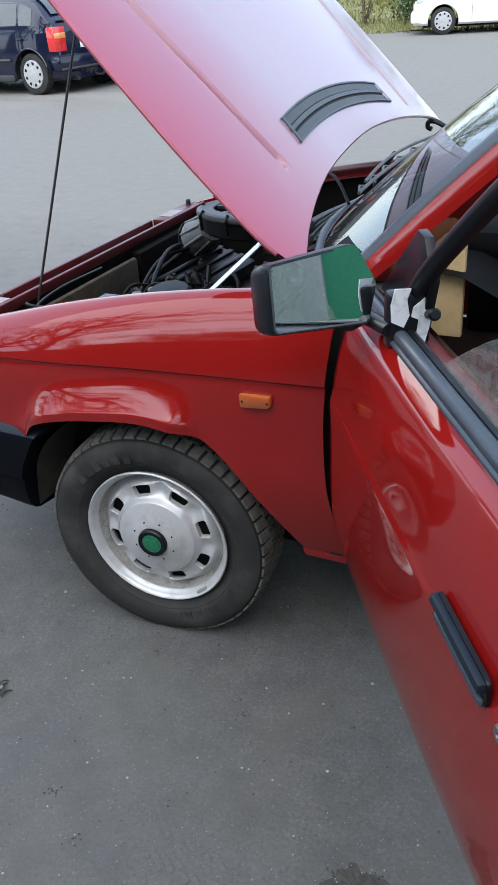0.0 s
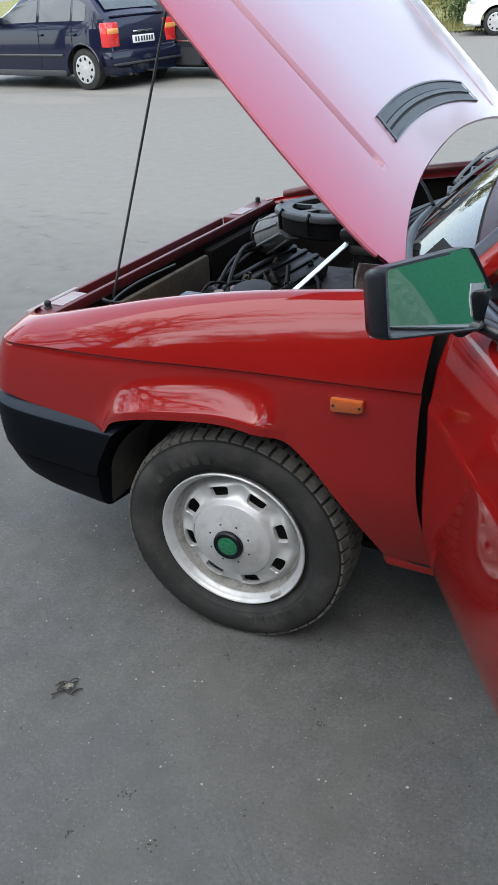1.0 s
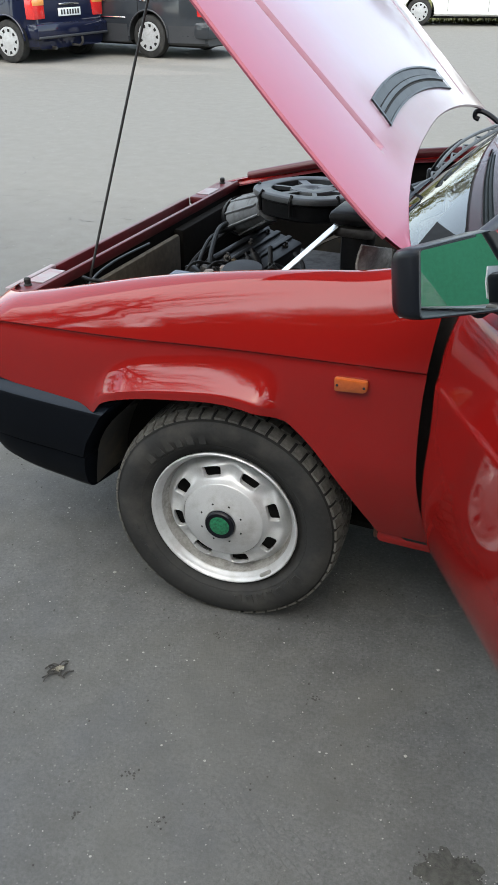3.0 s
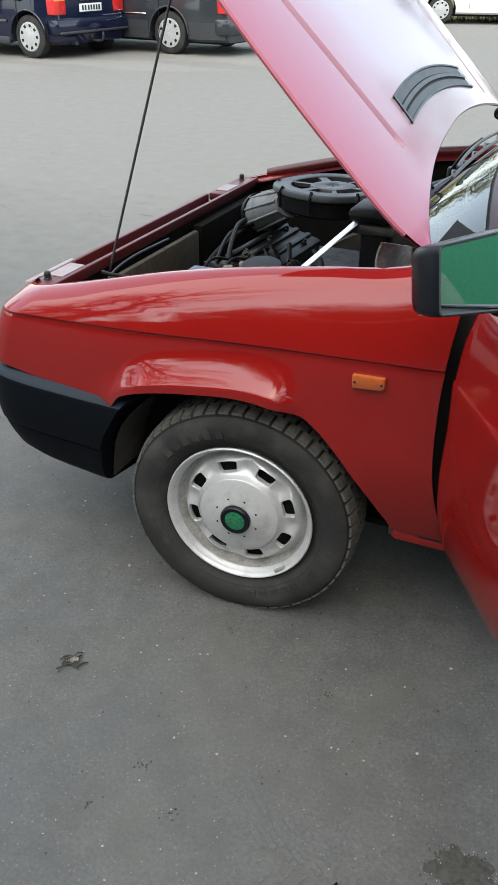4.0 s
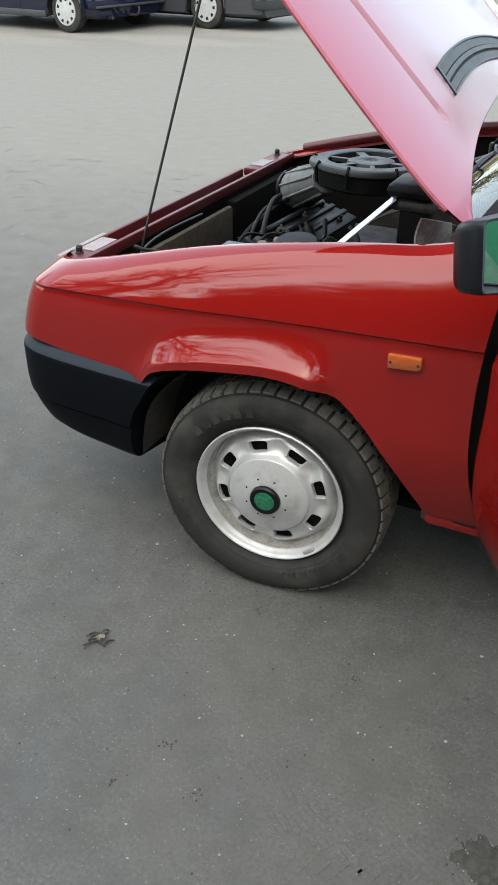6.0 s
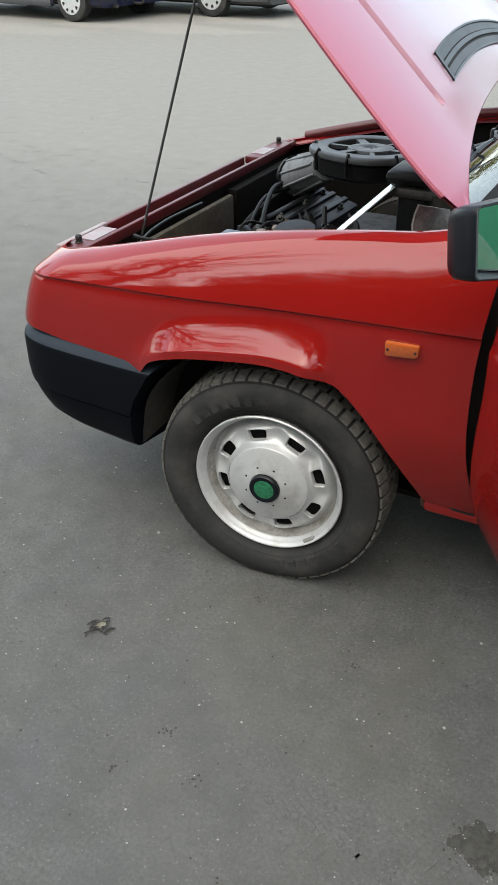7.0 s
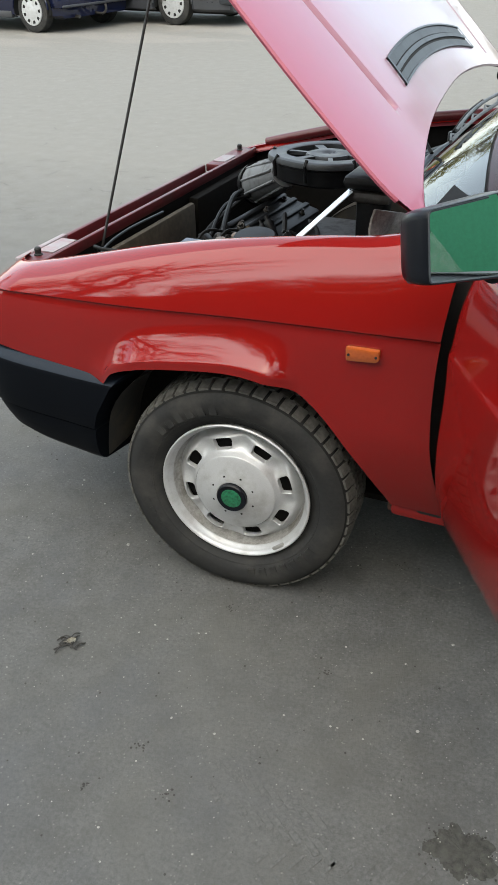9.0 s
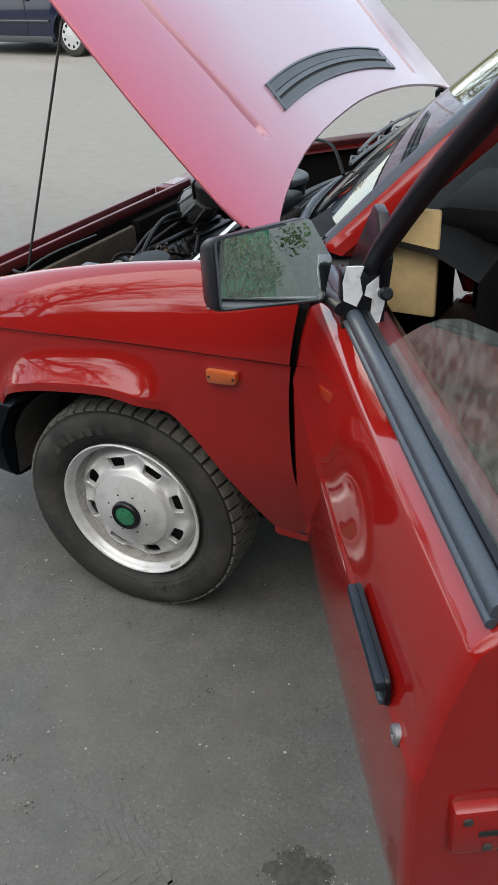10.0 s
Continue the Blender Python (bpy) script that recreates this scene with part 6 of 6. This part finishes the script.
for side in (-1, 1):
    for xa, xb in ((-1.85, -1.0), (-0.94, -0.22), (-0.14, 0.62)):
        part("side_window", pane_(xa, xb, side), CABIN_GLASS, root)
    part("lower_cladding", sheet(lambda u, v: m_grey @ Vector((-2.40 + 2.0 * u, side * (wide_(-2.40 + 2.0 * u) + 0.008 - 0.02 * (1 - v)), 0.22 + 0.26 * v)), 10, 4), TRIM, root)
    part("rear_cladding", sheet(lambda u, v: m_grey @ Vector((0.40 + 0.60 * u, side * (wide_(0.40 + 0.60 * u) + 0.008 - 0.02 * (1 - v)), 0.24 + 0.24 * v)), 8, 4), TRIM, root)
    part("door_strip", tube([m_grey @ Vector((x, side * (wide_(x) + 0.006), 0.57)) for x in (-2.3, -1.5, -1.0, -0.42)], 0.012, 6), CHROME, root)
    for x in (-0.98, -0.18):
        part("door_seam", box(x - 0.003, x + 0.003, side * (wide_(x) + 0.0005) - 0.002, side * (wide_(x) + 0.0005) + 0.002, 0.30, 0.92, 0, m=m_grey), DARK, root, shade=0)
        part("door_handle", box(x - 0.02 + 0.06, x + 0.18, side * (wide_(x) + 0.01) - 0.012, side * (wide_(x) + 0.01) + 0.012, 0.80, 0.83, 0.006, m=m_grey), CHROME, root)
    part("arch_lip", tube([m_grey @ Vector((0.375 * math.cos(math.pi * k / 20), side * (wide_(0) + 0.003), 0.31 + 0.375 * math.sin(math.pi * k / 20))) for k in range(21)], 0.012, 6), TRIM, root)
part("rear_bumper", box(0.80, 1.12, -0.82, 0.82, 0.30, 0.54, 0.05, m=m_grey), SLATE, root)
dress_rear(root, m_grey, 1.03, 0.82, 0.74, 0.085, (0.60, 0.84), False)
part("underbody", box(-3.2, 0.9, -0.64, 0.64, 0.16, 0.28, 0.02, m=m_grey), DARK, root)

# white small car, farther off
m_white = place_at(-4.15, 19.9, 14) @ Matrix.Translation((2.35, 0.70, 0))
line = [(-3.02, 0.50), (-2.98, 0.62), (-2.75, 0.80), (-2.0, 0.98), (-1.2, 1.42), (-0.5, 1.50), (0.3, 1.45), (0.55, 1.2), (0.62, 0.9), (0.64, 0.5)]
root, body, ring_, pane_, zt_, wide_ = parked_car("car", m_white, WHITE_PAINT, line, 0.81, 0.95, 0.285, (-2.35, 0.0), "small white car parked by the grass verge")
for side in (-1, 1):
    for xa, xb in ((-1.65, -0.85), (-0.78, -0.05)):
        part("side_window", pane_(xa, xb, side), CABIN_GLASS, root)
    for x in (-1.72, -0.82):
        part("door_seam", box(x - 0.004, x + 0.004, side * (wide_(x) + 0.0005) - 0.002, side * (wide_(x) + 0.0005) + 0.002, 0.30, 0.92, 0, m=m_white), DARK, root, shade=0)
    part("headlamp", box(-2.95, -2.62, side * 0.60 - 0.12, side * 0.60 + 0.12, 0.64, 0.80, 0.04, m=m_white), HEADLAMP, root)
part("front_bumper", box(-3.08, -2.72, -0.72, 0.72, 0.24, 0.50, 0.06, m=m_white), WHITE_PAINT, root)
part("underbody", box(-2.8, 0.5, -0.6, 0.6, 0.15, 0.26, 0.02, m=m_white), DARK, root)

# ---- verge, shrubs and trees ----
GRASS = material("dry_grass", (0.16, 0.155, 0.055), rough=0.95, grain=0.4, scale=9, stain=0.6, stain_scale=1.2, stain_color=(0.13, 0.16, 0.05))
LEAFY = material("yellow_green_leaves", (0.16, 0.15, 0.035), rough=0.7, grain=0.5, scale=3)
LEAFY_DARK = material("green_leaves", (0.05, 0.085, 0.025), rough=0.7, grain=0.5, scale=3)
BARK = material("grey_brown_bark", (0.09, 0.075, 0.06), rough=0.95, grain=0.3, scale=25, bump=0.6)
bm = bmesh.new()


def verge(u, v):
    x = -40 + 70 * u
    y = 21.0 + 0.35 * math.sin(x * 0.8) + 16 * v
    return x, y, 0.06 * smooth(0, 0.06, v) + 0.9 * v * v + 0.04 * math.sin(x * 3.1 + y * 2.3)


solo("verge", sheet(verge, 140, 12), GRASS, "grassy verge with dry yellow tufts", "verge", kind="structure")
rnd = random.Random(31)
bm = bmesh.new()
for i in range(26000):
    x, v = rnd.uniform(-26, 14), rnd.random() ** 1.6
    y = 20.9 + 13 * v
    z = verge((x + 40) / 70, (y - 21) / 16)[2] if y > 21 else 0
    h = rnd.uniform(0.05, 0.24)
    a = rnd.uniform(0, 6.28)
    d = Vector((math.cos(a), math.sin(a), 0)) * rnd.uniform(0.008, 0.02)
    lean = Vector((rnd.uniform(-0.12, 0.12), rnd.uniform(-0.12, 0.12), h))
    p = Vector((x, y, z))
    bm.faces.new((bm.verts.new(p - d), bm.verts.new(p + d), bm.verts.new(p + lean)))
solo("grass_tufts", bm, GRASS, "dry yellow grass tufts on the verge", "grass", kind="stuff", shade=0)


def leaves(bm, c, r, n, size, rnd, flat=0.8):
    for i in range(n):
        d = Vector((rnd.gauss(0, 1), rnd.gauss(0, 1), rnd.gauss(0, 1) * flat)).normalized() * r * rnd.random() ** 0.4
        p = Vector(c) + d
        a = Vector((rnd.gauss(0, 1), rnd.gauss(0, 1), rnd.gauss(0, 1))).normalized() * size * rnd.uniform(0.6, 1.3)
        b = Vector((rnd.gauss(0, 1), rnd.gauss(0, 1), rnd.gauss(0, 1))).normalized() * size * rnd.uniform(0.4, 0.8)
        bm.faces.new((bm.verts.new(p - a), bm.verts.new(p + b), bm.verts.new(p + a), bm.verts.new(p - b)))


def shrub(x, y, z, r, mat, seed, label="untrimmed shrub with yellowing leaves on the verge", group="shrubs on the verge"):
    rnd = random.Random(seed)
    root = thing("shrub", Matrix.Identity(4), label, "shrub", group)
    bm = bmesh.new()
    for i in range(7):
        a = rnd.uniform(0, 6.28)
        tube(curve_points([(x, y, z), (x + 0.3 * r * math.cos(a), y + 0.3 * r * math.sin(a), z + r * 0.6), (x + 0.7 * r * math.cos(a), y + 0.7 * r * math.sin(a), z + r * rnd.uniform(0.9, 1.5))], 4), lambda k: 0.03 * (1 - 0.8 * k), 5, bm)
    part("stems", bm, BARK, root)
    bm = bmesh.new()
    for i in range(14):
        leaves(bm, (x + rnd.gauss(0, 0.45) * r, y + rnd.gauss(0, 0.45) * r, z + r * rnd.uniform(0.3, 1.4)), r * rnd.uniform(0.25, 0.5), 130, 0.055, rnd)
    part("foliage", bm, mat, root, shade=0)


rnd = random.Random(77)
for i in range(13):
    x = -19 + 2.3 * i + rnd.uniform(-0.6, 0.6)
    y = 22.7 + rnd.uniform(-0.4, 1.6)
    shrub(x, y, verge((x + 40) / 70, (y - 21) / 16)[2] - 0.05, rnd.uniform(0.9, 1.7), LEAFY if i % 3 else LEAFY_DARK, 100 + i)


def tree(x, y, h, seed, mat, density=1.0, label="tall tree with thin autumn crown"):
    rnd = random.Random(seed)
    root = thing("tree", Matrix.Identity(4), label, "tree", "trees round the yard")
    bm = bmesh.new()
    top = Vector((x + rnd.uniform(-0.5, 0.5), y + rnd.uniform(-0.5, 0.5), h * 0.8))
    tube(curve_points([(x, y, -0.1), (x + rnd.uniform(-0.15, 0.15), y, h * 0.3), top], 6), lambda k: 0.22 * (1 - 0.85 * k) * h / 9, 9, bm)
    tips = []
    for i in range(16):
        k = rnd.uniform(0.25, 0.95)
        base = Vector((x, y, 0)).lerp(top, k)
        a = rnd.uniform(0, 6.28)
        ln = h * rnd.uniform(0.22, 0.38) * (1.15 - 0.6 * k)
        tip = base + Vector((math.cos(a) * ln, math.sin(a) * ln, ln * rnd.uniform(0.5, 1.1)))
        mid_ = base.lerp(tip, 0.5) + Vector((0, 0, -0.06 * ln))
        tube(curve_points([base, mid_, tip], 4), lambda q: 0.06 * (1 - 0.85 * q) * h / 9, 6, bm)
        for j in range(4 if density > 0.5 else 11):
            s = base.lerp(tip, rnd.uniform(0.35, 0.95))
            t2 = s + Vector((rnd.gauss(0, 1), rnd.gauss(0, 1), rnd.uniform(0.1, 1.2))).normalized() * ln * rnd.uniform(0.25, 0.5)
            tube([s, s.lerp(t2, 0.5) + Vector((0, 0, 0.03)), t2], lambda q: 0.02 * (1 - 0.8 * q) * h / 9, 4, bm)
            tips.append(t2)
        tips.append(tip)
    part("trunk", bm, BARK, root)
    bm = bmesh.new()
    for t in tips:
        leaves(bm, t, h * rnd.uniform(0.05, 0.10), int(90 * density), 0.05 if density < 1 else 0.075, rnd)
    part("crown", bm, mat, root, shade=0)


for i, (x, y, h, thick) in enumerate(((-16.5, -9.4, 18, 0.3), (-13.5, -10.2, 18, 0.3), (-11.6, -9.0, 17, 0.25), (-9.2, -10.2, 6, 0.3), (-6.4, -9.9, 5.6, 0.5), (-4.4, -9.6, 6.6, 0.9), (-3.0, -9.9, 7.6, 1.2), (-1.6, -9.4, 8.0, 1.4), (0.2, -9.0, 8.2, 1.4), (2.4, -9.6, 8.8, 1.5), (6.6, -9.8, 13.5, 0.6), (10.2, -11.2, 12, 0.6))):
    tree(x, y, h, 200 + i, LEAFY if i % 2 else LEAFY_DARK, thick)
for i, (x, y, h) in enumerate(((-24, -7, 9), (-26, -2, 10), (-25, 3, 9.5), (-27, 8, 10), (-14, 29, 9), (-8.5, 31, 10), (-2, 30, 9), (5, 29, 10), (11, 27, 9))):
    tree(x, y, h, 300 + i, LEAFY if i % 3 else LEAFY_DARK, 1.4)

# ---- unseen long building, added behind the camera to block low sky light ----
PLASTER_WALL = material("dark_green_plaster", (0.075, 0.105, 0.080), rough=0.9, grain=0.15, scale=20, bump=0.3, stain=0.5, stain_scale=0.6, stain_color=(0.05, 0.07, 0.055))
ROOFING = material("dark_roofing_felt", (0.05, 0.05, 0.05), rough=0.9, grain=0.2, scale=15)
sky_block = thing("building", Matrix.Identity(4), "unseen long dark green building added to block low sky", "building")
part("wall", box(-26, 13, -22.5, -14.2, -0.1, 4.6, 0.03), PLASTER_WALL, sky_block)
part("roof", box(-26.3, 13.3, -22.8, -13.9, 4.6, 4.85, 0.03), ROOFING, sky_block)
# green gable end that the door mirror looks at
GREEN_WALL = material("green_painted_wall", (0.03, 0.20, 0.105), rough=0.8, grain=0.1, scale=12, stain=0.4, stain_scale=0.7, stain_color=(0.04, 0.22, 0.13))
annex = thing("building", Matrix.Identity(4), "green painted end building behind the cars", "building")
part("wall", box(14, 20, -13.8, 3.5, -0.1, 7.5, 0.03), GREEN_WALL, annex)
GATE = material("pale_grey_gate_sheet", (0.30, 0.31, 0.31), rough=0.7, grain=0.1, scale=10, stain=0.4, stain_scale=1.0, stain_color=(0.2, 0.2, 0.2))
part("gate", box(13.92, 14.02, -9.3, -7.3, -0.05, 7.2, 0.02), GATE, annex, "pale grey sheet gate")
part("roof", box(13.7, 20.3, -14.1, 3.8, 7.5, 7.7, 0.03), ROOFING, annex)
for x, y, r, seed in ((11.6, -8.7, 1.0, 141), (12.0, -10.6, 1.2, 142)):
    shrub(x, y, 0.0, r, LEAFY_DARK, seed, "dark green shrub before the green wall", "shrubs by the green wall")
